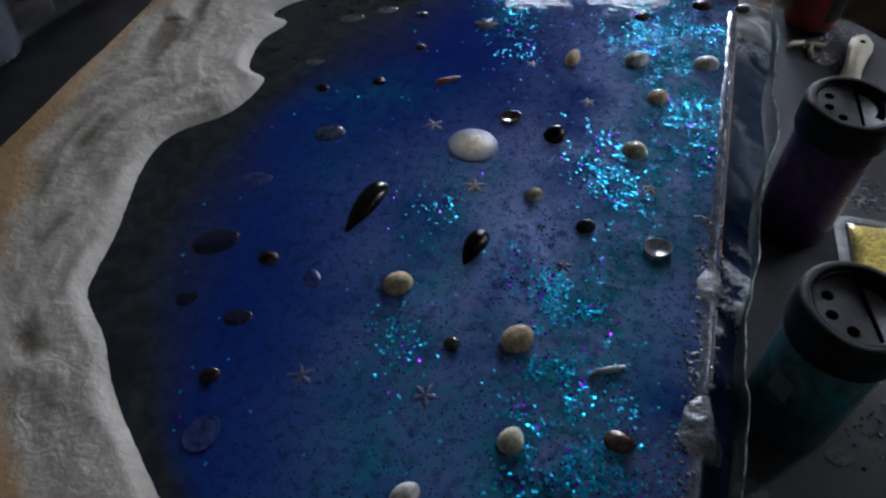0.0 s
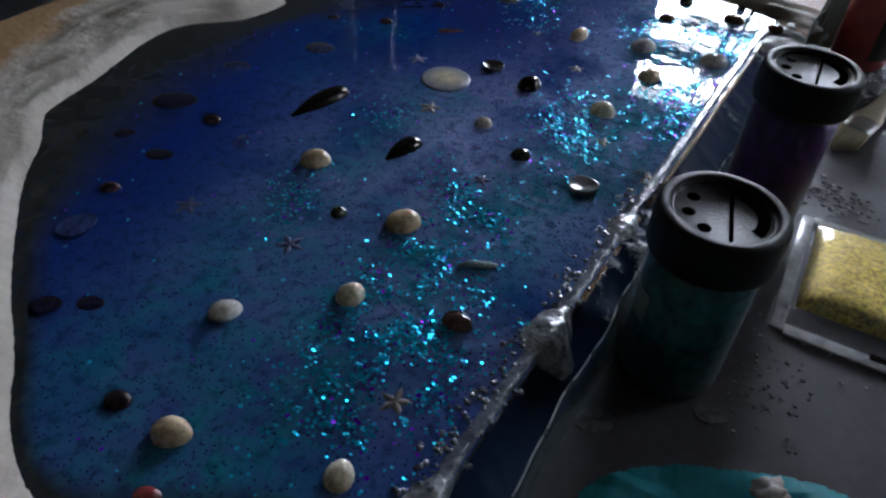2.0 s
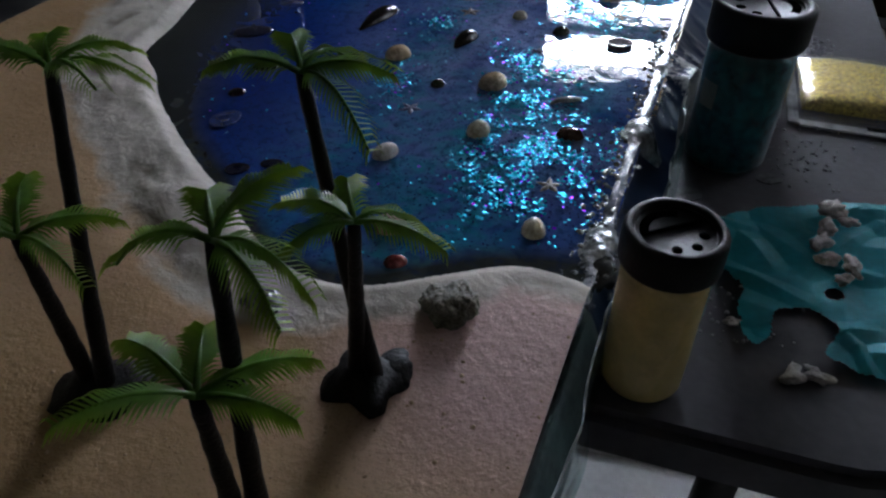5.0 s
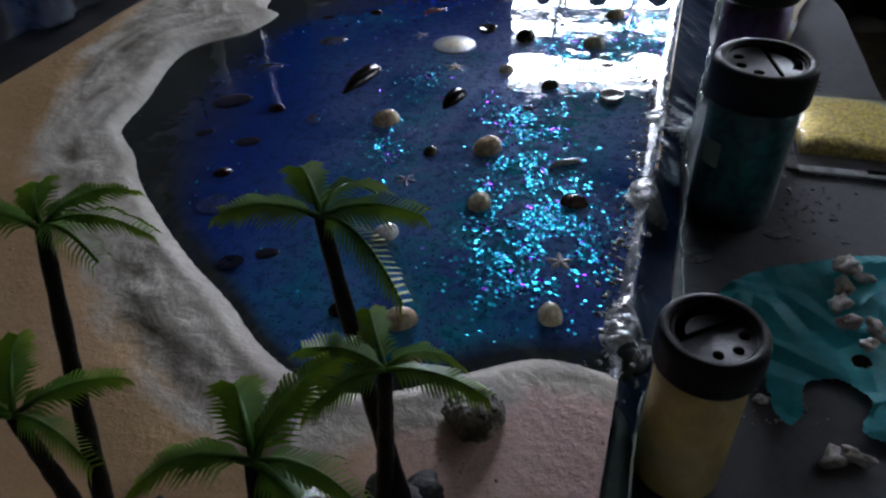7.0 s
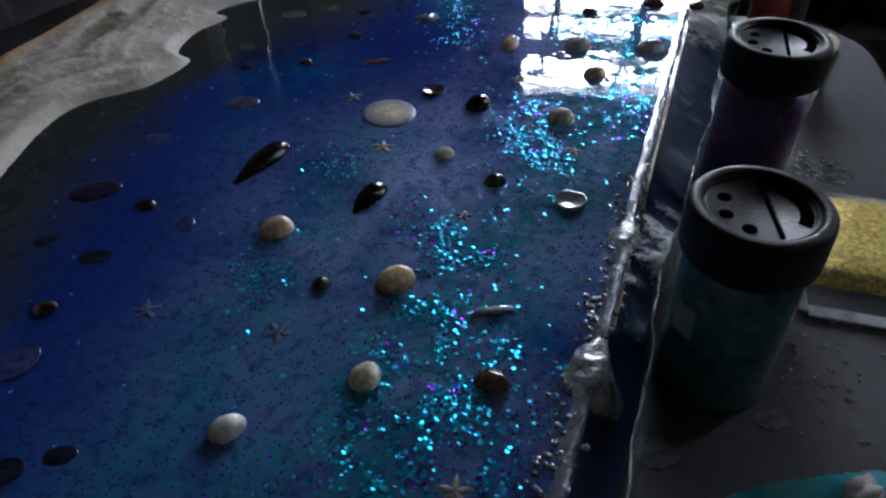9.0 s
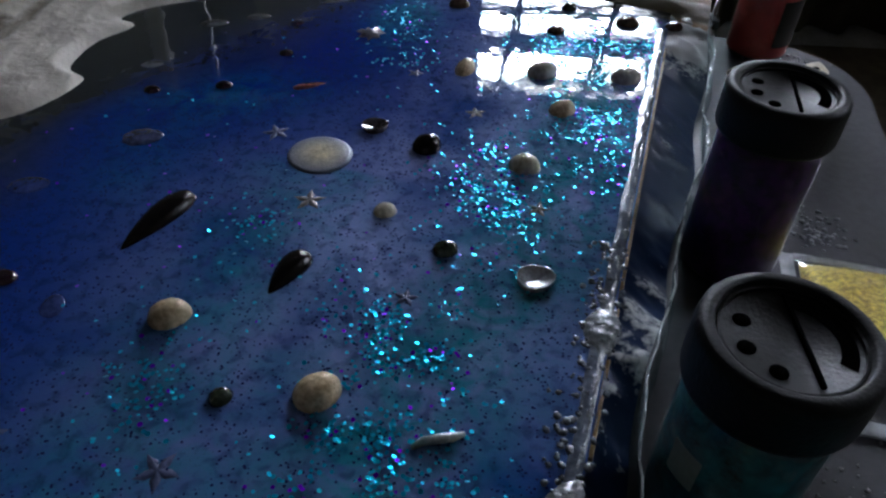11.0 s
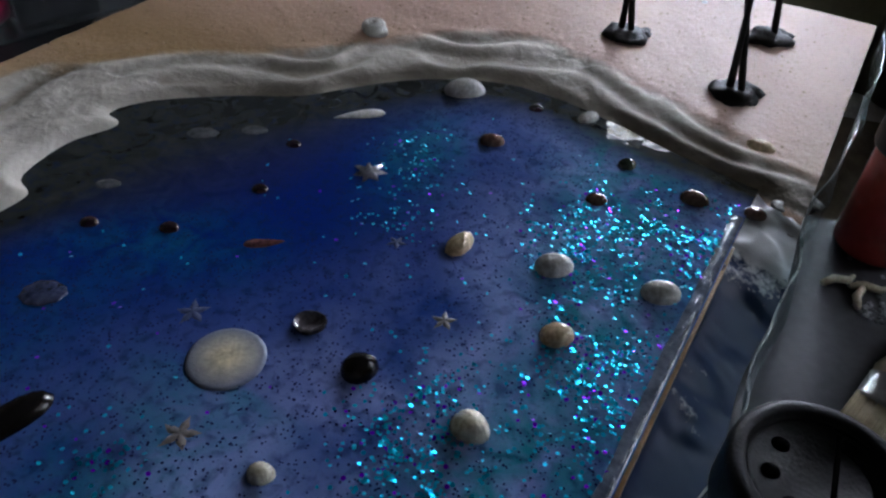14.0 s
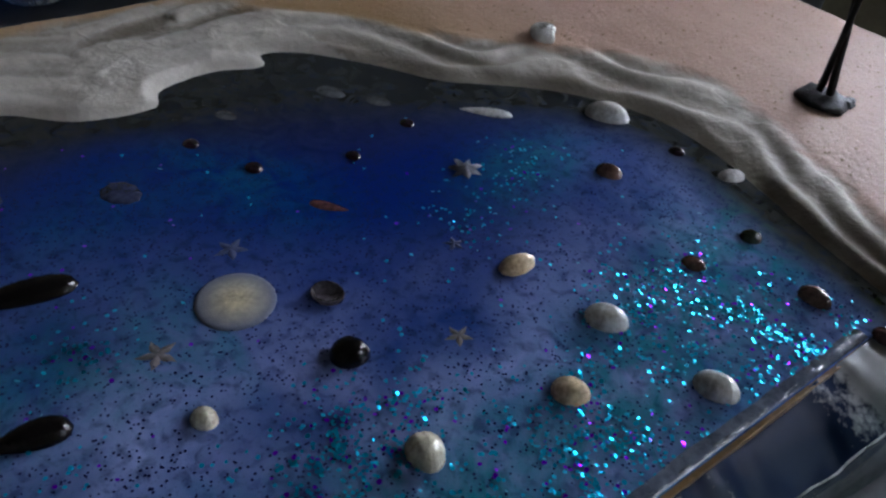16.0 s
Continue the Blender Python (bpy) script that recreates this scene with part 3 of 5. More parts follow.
# uneven milky lip on the edge of the water
bm = bmesh.new()
rng = random.Random(4)
rows = []
N = 420
for i in range(N):
    u = 0.045 + 0.425 * i / (N - 1)
    big = max(0, fbm(u, 1.7, 26, 3, 2.0)) * 1.7 + 0.1
    near = 1 - 0.93 * min(1, max(0, (u - 0.27) / 0.04))
    big *= near
    w = 0.0008 + 0.008 * big
    h = 0.0006 + 0.0016 * big
    inner = 0.0022 + 0.0060 * big
    ring = []
    for k in range(9):
        a = k / 8
        n = fbm(u * 1.0, a * 0.02, 160, 3, 4.0)
        ring.append(bm.verts.new(board(u, V1 - inner + (w + inner) * a + 0.0010 * n, h * math.sin(math.pi * min(1, a * 1.25)) * (1 + 0.9 * n) - 0.0125 * max(0, a - 0.72) / 0.28 + 0.0001)))
    rows.append(ring)
for a, b in zip(rows, rows[1:]):
    for k in range(8):
        bm.faces.new((a[k], a[k + 1], b[k + 1], b[k]))
part("resin_lip", bm, lump_mat, beach, "lumpy clear and milky resin lip")


def blob(bm, at, r, flat=0.6, seed=0.0, rough=0.35, sub=3):
    geo = bmesh.ops.create_icosphere(bm, subdivisions=sub, radius=1)
    for v in geo["verts"]:
        k = 1 + rough * noise.noise((v.co.x * 1.3 + seed, v.co.y * 1.3 - seed, v.co.z * 1.3)) + 0.3 * rough * noise.noise((v.co.x * 4 + seed, v.co.y * 4, v.co.z * 4))
        v.co = Vector((v.co.x * r * k + at[0], v.co.y * r * k + at[1], v.co.z * r * k * flat + at[2]))


# rounded grey border where the water meets the edge
bm = bmesh.new()
rows = []
for i in range(300):
    u = 0.11 + 0.365 * i / 299
    wide = 0.0042 + 0.0010 * fbm(u, 2.0, 40, 2, 1.0)
    rows.append([bm.verts.new(board(u, V1 - wide + (wide + 0.0006) * a, 0.00015 + 0.0007 * math.sin(math.pi * (0.12 + 0.8 * a)) + 0.0002 * fbm(u, a * 0.01, 120, 2, 3.0) - (0.003 if a == 1 else 0))) for a in (0, 0.15, 0.35, 0.6, 0.85, 0.96, 1)])
for a, b in zip(rows, rows[1:]):
    for k in range(6):
        bm.faces.new((a[k], a[k + 1], b[k + 1], b[k]))
part("resin_border", bm, mat("grey_clear_resin", (0.13, 0.15, 0.19), 0.10, vary=0.35, scale=120, fine=500, bump=0.25, tint=(0.07, 0.085, 0.12), coat=0.6), beach, "rounded greyish resin border")
# beads of clear resin along the lip
bm = bmesh.new()
for k in range(430):
    u = 0.05 + 0.24 * rng.random() ** 1.2
    v = V1 + rng.gauss(-0.0042, 0.0036)
    if v < V1 + 0.004:
        blob(bm, board(u, v, 0.0002), rng.uniform(0.0004, 0.0013), 0.65, k * 1.3, 0.6, 2)
beads = part("resin_beads", bm, mat("clear_resin_bead", (0.16, 0.18, 0.21), 0.06, vary=0.7, scale=300, fine=900, bump=0.2, tint=(0.03, 0.04, 0.07), coat=1.0), beach, "shiny pebbled resin beads")
beads["kind"] = "stuff"
# the frosted fold of film down the sandy end
bm = bmesh.new()
rows = []
for i in range(60):
    u = -0.165 + 0.222 * i / 59
    rows.append([bm.verts.new(board(u, V1 + 0.0006 + 0.0082 * a + 0.0006 * fbm(u, a, 50, 2, 6.0), 0.0012 - 0.0190 * a ** 1.6)) for a in (0, 0.2, 0.45, 0.7, 0.9, 1.0)])
for a, b in zip(rows, rows[1:]):
    for k in range(5):
        bm.faces.new((a[k], a[k + 1], b[k + 1], b[k]))
bmesh.ops.solidify(bm, geom=bm.faces[:], thickness=0.0005)
part("film_fold", bm, mat("frosted_teal_film", (0.19, 0.27, 0.26), 0.28, vary=0.45, scale=50, fine=300, bump=0.2), dam, "frosted teal plastic folded over the edge")

chalk = mat("chalky_resin", (0.42, 0.42, 0.40), 0.4, vary=0.5, scale=150, fine=600, bump=0.4)
dark_resin = mat("dark_grey_resin", (0.035, 0.038, 0.042), 0.22, vary=0.5, scale=120, fine=400, bump=0.3)
for x, y, r in ((0.083, 0.062, 0.0085), (0.203, 0.461, 0.006), (0.212, 0.467, 0.0065), (0.086, 0.074, 0.004)):
    bm = bmesh.new()
    blob(bm, (x, y, -0.003), r, 0.45, x * 90, 0.8)
    part("resin_drip", bm, dark_resin if y < 0.1 else chalk, beach)

# ---- glitter ----
flake_mats = []
for nm, c in (("cyan_glitter", (0.0004, 0.43, 0.64)), ("violet_glitter", (0.20, 0.002, 0.66)), ("dark_glitter", (0.016, 0.023, 0.090))):
    g = bpy.data.materials.new(nm)
    g.use_nodes = True
    p = g.node_tree.nodes["Principled BSDF"]
    p.inputs["Base Color"].default_value = (*c, 1)
    p.inputs["Metallic"].default_value, p.inputs["Roughness"].default_value = (0.0, 0.5) if nm[0] == "d" else (1.0, 0.35)
    if nm[0] == "d":
        p.inputs["Specular IOR Level"].default_value = 0.0
    g.diffuse_color = (*c, 1)
    flake_mats.append(g)

CLOUDS = [(0.090, 0.290, 0.020, 0.040, 1.0), (0.135, 0.335, 0.020, 0.035, 0.95), (0.142, 0.420, 0.030, 0.026, 0.75), (0.172, 0.420, 0.016, 0.030, 0.5), (0.118, 0.400, 0.022, 0.030, 0.4),
          (0.052, 0.180, 0.020, 0.042, 0.7), (0.048, 0.115, 0.022, 0.036, 0.95), (0.072, 0.135, 0.018, 0.040, 0.6), (-0.012, 0.192, 0.012, 0.024, 0.6), (0.002, 0.265, 0.014, 0.014, 0.5),
          (0.062, 0.215, 0.016, 0.022, 0.55), (0.046, 0.400, 0.022, 0.034, 0.28), (0.042, 0.448, 0.020, 0.020, 0.3), (0.03, 0.23, 0.03, 0.02, 0.14)]


def cloud(x, y):
    return sum(w * math.exp(-((x - cx) / sx) ** 2 - ((y - cy) / sy) ** 2) for cx, cy, sx, sy, w in CLOUDS)


def flakes(name, count, pick, size, tilt, material, label, base):
    r = random.Random(sum(map(ord, name)))
    spots = []
    while len(spots) < count:
        q = np.array([[r.uniform(-0.15, 0.2), r.uniform(0.04, 0.5)] for _ in range(3000)])
        ok = (side_distance(q, deep_line[::3]) < -0.002) & (q[:, 0] * CT - q[:, 1] * ST < V1 - 0.003)
        spots += [(x, y) for (x, y), k in zip(q.tolist(), ok) if k and r.random() < base + (1 - base) * min(1, 1.15 * pick(x, y) ** 1.6 * (0.55 + 1.1 * fbm(x, y, 70, 2, 1.0)))]
    verts, faces = [], []
    for x, y in spots[:count]:
        s = size * r.uniform(0.7, 1.2)
        e = Euler((r.gauss(0, radians(tilt)), r.gauss(0, radians(tilt)), r.uniform(0, 6.28)))
        m = e.to_matrix()
        n = len(verts)
        for k in range(8):
            v = m @ Vector((s * math.cos(k * 0.7854), s * math.sin(k * 0.7854), 0))
            verts.append((x + v.x, y + v.y, v.z + 0.0003 + s * 0.25))
        faces.append(tuple(range(n, n + 8)))
    me = bpy.data.meshes.new(name)
    me.from_pydata(verts, [], faces)
    me.materials.append(material)
    ob = new(name, me)
    ob.parent = beach
    ob["kind"] = "stuff"
    ob["label"] = label
    return ob


flakes("cyan_glitter", 3700, cloud, 0.00068, 12, flake_mats[0], "cyan glitter flakes scattered in resin", 0.0015)
flakes("violet_glitter", 420, cloud, 0.00070, 10, flake_mats[1], "violet glitter flakes scattered in resin", 0.012)
flakes("dark_specks", 10500, lambda x, y: 0.5, 0.00040, 5, flake_mats[2], "fine dark specks in resin", 0.3)

# ---- shells and stars ----
def shellmat(name, c, dark, rough=0.18):
    return mat(name, c, rough, vary=0.3, scale=160, fine=700, bump=0.25, coat=0.7, tint=dark)


CREAM = shellmat("cream_shell", (0.86, 0.74, 0.58), (0.62, 0.49, 0.33))
TAN = shellmat("tan_shell", (0.84, 0.62, 0.40), (0.56, 0.37, 0.21))
WHITE = shellmat("white_shell", (0.84, 0.80, 0.75), (0.62, 0.57, 0.5))
BROWN = shellmat("brown_shell", (0.15, 0.085, 0.065), (0.05, 0.025, 0.022))
BLACK = shellmat("black_shell", (0.007, 0.006, 0.0055), (0.004, 0.003, 0.003), 0.14)
BLACK.node_tree.nodes["Principled BSDF"].inputs["Specular IOR Level"].default_value = 0.35
BLACK.node_tree.nodes["Principled BSDF"].inputs["Coat Weight"].default_value = 0.0
PLUM = shellmat("plum_shell", (0.028, 0.013, 0.020), (0.010, 0.006, 0.009))
PLUM.node_tree.nodes["Principled BSDF"].inputs["Coat Weight"].default_value = 0.15
GREEN = shellmat("green_black_shell", (0.045, 0.06, 0.035), (0.012, 0.016, 0.012))
RED = shellmat("red_shell", (0.32, 0.06, 0.06), (0.10, 0.02, 0.02))
SUNK = shellmat("resin_covered_shell", (0.035, 0.055, 0.16), (0.018, 0.035, 0.11))
SUNKDARK = shellmat("resin_covered_dark_shell", (0.012, 0.014, 0.04), (0.008, 0.010, 0.03))
STARRY = shellmat("pale_starfish", (0.19, 0.165, 0.15), (0.13, 0.115, 0.115), 0.5)
STARBLUE = shellmat("resin_covered_starfish", (0.055, 0.070, 0.15), (0.035, 0.05, 0.12), 0.5)
for m in (STARRY, STARBLUE):
    m.node_tree.nodes["Principled BSDF"].inputs["Coat Weight"].default_value = 0.0


def dome(L, W, H, ribs=14, tip=0.25, nr=9, na=42, rib=0.03):
    """A closed shell lying mouth down: egg outline, ribs fanning from the beak."""
    bm = bmesh.new()
    rings = []
    for i in range(1, nr + 1):
        r = math.sin(math.pi / 2 * i / nr)
        ring = []
        for k in range(na):
            a = 2 * math.pi * k / na
            egg = 1 - tip * 0.5 * math.cos(a)
            z = H * math.sqrt(max(0, 1 - r * r)) * (1 + rib * math.cos(a * ribs) * r) + 0.05 * H * noise.noise((r * 3 * math.cos(a), r * 3 * math.sin(a), L * 900))
            g = 1 + rib * 0.6 * math.cos(a * ribs) * r
            ring.append(bm.verts.new((L / 2 * r * math.cos(a) * g + 0.10 * L * (1 - r), W / 2 * r * math.sin(a) * egg * g, z)))
        rings.append(ring)
    top = bm.verts.new((0.11 * L, 0, H))
    for k in range(na):
        bm.faces.new((top, rings[0][k], rings[0][(k + 1) % na]))
    for p, s in zip(rings, rings[1:]):
        for k in range(na):
            bm.faces.new((p[k], s[k], s[(k + 1) % na], p[(k + 1) % na]))
    low = [bm.verts.new((v.co.x * 0.96, v.co.y * 0.96, -0.0008)) for v in rings[-1]]
    for k in range(na):
        bm.faces.new((rings[-1][k], low[k], low[(k + 1) % na], rings[-1][(k + 1) % na]))
    bm.faces.new(low[::-1])
    return bm


def mussel(L, W, H):
    bm = bmesh.new()
    rows = []
    for i in range(19):
        s = i / 18
        w = W / 2 * math.sin(math.pi * s ** 0.62) ** 0.8 + 0.0002
        h = H * math.sin(math.pi * min(1, s ** 0.62)) ** 0.7 + 0.0001
        rows.append([bm.verts.new((L * (0.5 - s), w * math.cos(math.pi * k / 12) + 0.06 * W * math.sin(s * 3), h * math.sin(math.pi * k / 12) * (1 + 0.05 * math.sin(s * 60)) - 0.0004)) for k in range(13)])
    for a, b in zip(rows, rows[1:]):
        for k in range(12):
            bm.faces.new((a[k], a[k + 1], b[k + 1], b[k]))
    bm.faces.new(rows[0][::-1])
    bm.faces.new(rows[-1])
    bmesh.ops.recalc_face_normals(bm, faces=bm.faces)
    return bm


def cup(L, W, H):
    """An open half shell lying mouth up."""
    bm = bmesh.new()
    na, rings = 40, []
    for r, z in ((0.02, 0.0004), (0.3, 0.0006), (0.6, 0.0012), (0.82, H * 0.6), (0.93, H * 0.95), (1.0, H), (1.02, H * 0.8), (0.98, 0.2 * H), (0.9, -0.0006)):
        rings.append([bm.verts.new((L / 2 * r * math.cos(2 * math.pi * k / na) * (1 + 0.015 * math.cos(k * 6.28 / 3)), W / 2 * r * math.sin(2 * math.pi * k / na) * (1 - 0.12 * math.cos(2 * math.pi * k / na)), z)) for k in range(na)])
    bm.faces.new(rings[0])
    for p, s in zip(rings, rings[1:]):
        for k in range(na):
            bm.faces.new((p[k], s[k], s[(k + 1) % na], p[(k + 1) % na]))
    bmesh.ops.recalc_face_normals(bm, faces=bm.faces)
    return bm


def star(R, arms=5, thin=0.34, H=0.0006):
    bm = bmesh.new()
    c = bm.verts.new((0, 0, H))
    out, mid = [], []
    for k in range(arms * 4):
        a = 2 * math.pi * k / (arms * 4)
        ph = k % 4
        r = R * (1, 0.52, thin, 0.52)[ph] * (1 + 0.08 * math.sin(k * 2.3))
        off = (0, -0.16, 0, 0.16)[ph] * -1
        a2 = a + off
        out.append(bm.verts.new((r * math.cos(a2), r * math.sin(a2), -0.0003)))
        mid.append(bm.verts.new((r * 0.6 * math.cos(a2), r * 0.6 * math.sin(a2), H * (0.85 if ph == 0 else 0.5))))
    n = len(out)
    for k in range(n):
        j = (k + 1) % n
        bm.faces.new((c, mid[k], mid[j]))
        bm.faces.new((mid[k], out[k], out[j], mid[j]))
    bmesh.ops.recalc_face_normals(bm, faces=bm.faces)
    return bm


def snail(R, turns=2.4, rise=0.5):
    pts, rad = [], []
    n = 60
    for i in range(n):
        s = i / (n - 1)
        a = s * turns * 2 * math.pi
        r = R * (0.12 + 0.5 * s ** 1.3)
        pts.append((r * math.cos(a), r * math.sin(a), R * (0.45 + rise * (1 - s))))
        rad.append(R * (0.08 + 0.36 * s ** 1.2))
    return tube(pts, rad, 12)


SH = "shells in the resin lagoon"


def put(name, bm, material, x, y, ang, label, category="shell", z=0.0, group=SH):
    return tagged(part(name, bm, material, m=pose(x, y, z, 0, 0, ang)), label, category, group)


for x, y, L, ang in ((-0.013, 0.219, 0.0135, 25), (0.038, 0.192, 0.0145, 35), (0.121, 0.354, 0.0120, 20), (0.006, 0.076, 0.0125, 10)):
    put("tan_shell", dome(L, L * 0.82, L * 0.42, 0, 0.2), TAN, x, y, ang, "smooth rounded tan shell set in blue resin")
for x, y, L, ang in ((0.034, 0.147, 0.0115, 60), (0.102, 0.309, 0.0130, -20), (0.059, 0.079, 0.0105, 90), (0.049, 0.276, 0.0085, 10)):
    put("cream_shell", dome(L, L * 0.85, L * 0.45, 16), CREAM, x, y, ang, "small cream ribbed shell set in blue resin")
for x, y, L, ang in ((-0.004, 0.125, 0.0120, 40), (0.114, 0.388, 0.0150, 15), (0.154, 0.386, 0.0145, 5)):
    put("white_shell", dome(L, L * 0.72, L * 0.4, 18), WHITE, x, y, ang, "pale oval shell set in blue resin")
put("striped_shell", dome(0.0145, 0.0085, 0.005, 9, 0.3), TAN, 0.077, 0.389, 65, "orange brown striped oval shell in resin")
for x, y, L, ang in ((0.074, 0.148, 0.0120, -15), (0.124, 0.435, 0.0095, 10), (0.164, 0.449, 0.0125, -15), (0.189, 0.447, 0.0095, -10), (0.072, 0.464, 0.0120, 5)):
    put("brown_shell", dome(L, L * 0.75, L * 0.32, 14), BROWN, x, y, ang, "dark brown ribbed shell set in blue resin")
for x, y, L, ang in ((0.062, 0.320, 0.0125, 40),):
    put("dark_shell", dome(L, L * 0.9, L * 0.45, 0), BLACK, x, y, ang, "glossy black rounded shell set in blue resin")
put("blue_black_shell", dome(0.0072, 0.0062, 0.003, 10), GREEN, 0.011, 0.189, 30, "tiny blue black shell set in resin")
for x, y, L, ang in ((0.072, 0.256, 0.0095, 10), (0.134, 0.465, 0.0085, 20)):
    put("green_shell", dome(L, L * 0.8, L * 0.42, 12), GREEN, x, y, ang, "mottled green black shell set in resin")
for x, y, L, ang in ((-0.084, 0.171, 0.0085, 20), (-0.072, 0.232, 0.0090, 0), (-0.016, 0.081, 0.0090, 0), (0.086, 0.500, 0.0075, 0), (-0.065, 0.356, 0.0075, 0), (-0.034, 0.363, 0.0080, 0), (-0.012, 0.397, 0.0070, 0), (-0.013, 0.432, 0.0070, 0)):
    put("plum_shell", dome(L, L * 0.85, L * 0.24, 12), PLUM, x, y, ang, "small dark plum shell set in resin")
put("red_shell", dome(0.0085, 0.006, 0.003, 10), RED, 0.011, 0.056, 15, "small red shell at the shore")
for x, y, L, ang, mt in ((-0.098, 0.241, 0.022, 20, SUNKDARK), (-0.079, 0.199, 0.0125, 10, SUNKDARK), (-0.103, 0.208, 0.010, 30, SUNKDARK), (-0.087, 0.282, 0.015, 15, SUNK), (-0.051, 0.221, 0.0105, 100, SUNK), (-0.050, 0.113, 0.010, 10, SUNKDARK)):
    put("sunken_shell", dome(L, L * 0.7, L * 0.055, 12), mt, x, y, ang, "dim shell sunk under dark blue resin")
for x, y, L, ang, mt in ((-0.081, 0.146, 0.0155, 60, SUNK), (-0.063, 0.107, 0.010, 20, SUNKDARK)):
    put("sunken_shell", cup(L, L * 0.8, 0.0008), mt, x, y, ang, "open half shell sunk under blue resin")
put("open_shell", cup(0.0115, 0.0098, 0.0022), shellmat("dusky_shell", (0.085, 0.075, 0.085), (0.02, 0.015, 0.016)), 0.039, 0.333, 20, "open dark shell with a grey inside")
put("cockle_shell", cup(0.0132, 0.0115, 0.0022), shellmat("grey_shell", (0.34, 0.36, 0.40), (0.20, 0.21, 0.25)), 0.103, 0.243, 10, "open pale grey cockle shell in resin")
put("mussel_shell", mussel(0.038, 0.0115, 0.0045), BLACK, -0.032, 0.265, 66, "long glossy black mussel shell in resin")
put("mussel_shell", mussel(0.023, 0.0100, 0.0045), BLACK, 0.020, 0.241, 66, "short glossy black mussel shell in resin")
for x, y, L, ang in ((0.048, 0.504, 0.021, 15), (0.112, 0.499, 0.0115, 40)):
    put("shore_shell", dome(L, L * 0.6, L * 0.33, 14), WHITE, x, y, ang, "pale shell half buried at the foam line")
put("long_shell", mussel(0.026, 0.006, 0.0025), WHITE, 0.006, 0.465, 30, "long thin white shell at the foam line")
for x, y, L in ((-0.035, 0.437, 0.0125), (-0.056, 0.427, 0.0150), (-0.073, 0.380, 0.0105)):
    put("buried_shell", dome(L, L * 0.6, L * 0.06, 10), shellmat("grey_buried_shell", (0.11, 0.115, 0.12), (0.06, 0.065, 0.07)), x, y, 15, "faint grey shell buried in clear resin")
put("coral_stick", tube([(-0.0075, 0, 0.0006), (-0.004, 0.0006, 0.0014), (0, 0, 0.0016), (0.004, -0.0005, 0.0015), (0.0075, 0, 0.0008)], [0.0007, 0.0013, 0.0015, 0.0014, 0.0008], 10), shellmat("greenish_coral", (0.40, 0.45, 0.42), (0.25, 0.3, 0.28)), 0.073, 0.178, 20, "pale greenish stick of coral in resin", "coral")
put("spindle_shell", mussel(0.017, 0.005, 0.0014), shellmat("rust_shell", (0.17, 0.07, 0.06), (0.07, 0.03, 0.04)), 0.005, 0.367, 205, "rusty spindle shell sunk in blue resin")
def dollar_material():
    """Cream in the middle, thin and bluish towards the rim."""
    m = shellmat("sand_dollar", (0.72, 0.62, 0.38), (0.60, 0.50, 0.30), 0.3)
    nt = m.node_tree
    p = nt.nodes["Principled BSDF"]
    p.inputs["Coat Weight"].default_value = 0.15
    p.inputs["Specular IOR Level"].default_value = 0.3
    far = nt.nodes.new("ShaderNodeVectorMath")
    far.operation = "LENGTH"
    link(nt, nt.nodes.new("ShaderNodeTexCoord").outputs["Object"], far.inputs[0])
    cream = p.inputs["Base Color"].links[0].from_socket
    link(nt, mix_rgb(nt, ramp_node(nt, far.outputs["Value"], 0.003, 0.0125, 0.15, 0.95), cream, (0.15, 0.18, 0.27)), p.inputs["Base Color"])
    return m


# sand dollar with dark slits
dollar = thing("sand_dollar", pose(0.019, 0.311, 0.0, 0, 0, 30), "pale yellow sand dollar set in resin", "sand dollar", SH)
part("disc", lathe([(0, 0.0014), (0.004, 0.0013), (0.008, 0.0010), (0.0115, 0.0007), (0.0128, 0.0005), (0.0134, -0.0005), (0, -0.0005)], 48), dollar_material(), dollar)
for k in range(2):
    part("slit", box(0.0042, 0.0011, 0.0004, 0.00015, at=(0.0035, 0, 0.0015)), BROWN, dollar, m=pose(0, 0, -0.0002, 0, 12, 175 + 180 * k) if k == 0 else pose(0, 0, -0.0003, 0, 12, 250))
for x, y, R, ang, mt in ((0.020, 0.281, 0.0078, 20, STARRY), (0.106, 0.282, 0.0060, 5, STARRY), (0.065, 0.109, 0.0072, 15, STARRY), (-0.048, 0.172, 0.0078, 30, STARBLUE), (0.001, 0.165, 0.0078, 60, STARBLUE), (0.060, 0.232, 0.0055, 10, STARBLUE), (0.082, 0.349, 0.0058, 25, STARRY), (0.053, 0.383, 0.0050, 0, STARBLUE), (-0.002, 0.326, 0.0075, 40, STARBLUE)):
    put("starfish", star(R), mt, x, y, ang, "small five-armed starfish in resin", "starfish", group="starfish in the lagoon")
for x, y, R, mt in ((0.027, 0.423, 0.0085, shellmat("star_urchin", (0.24, 0.24, 0.27), (0.03, 0.03, 0.045), 0.5)),):
    put("star_limpet", star(R, 7, 0.55, 0.002), mt, x, y, 10, "pale star-shaped limpet on dark resin")

put("limpet_shell", dome(0.0165, 0.0125, 0.0013, 9, rib=0.06), shellmat("dim_grey_shell", (0.06, 0.07, 0.125), (0.02, 0.03, 0.075)), -0.056, 0.318, 15, "dim grey ribbed limpet sunk in blue resin")

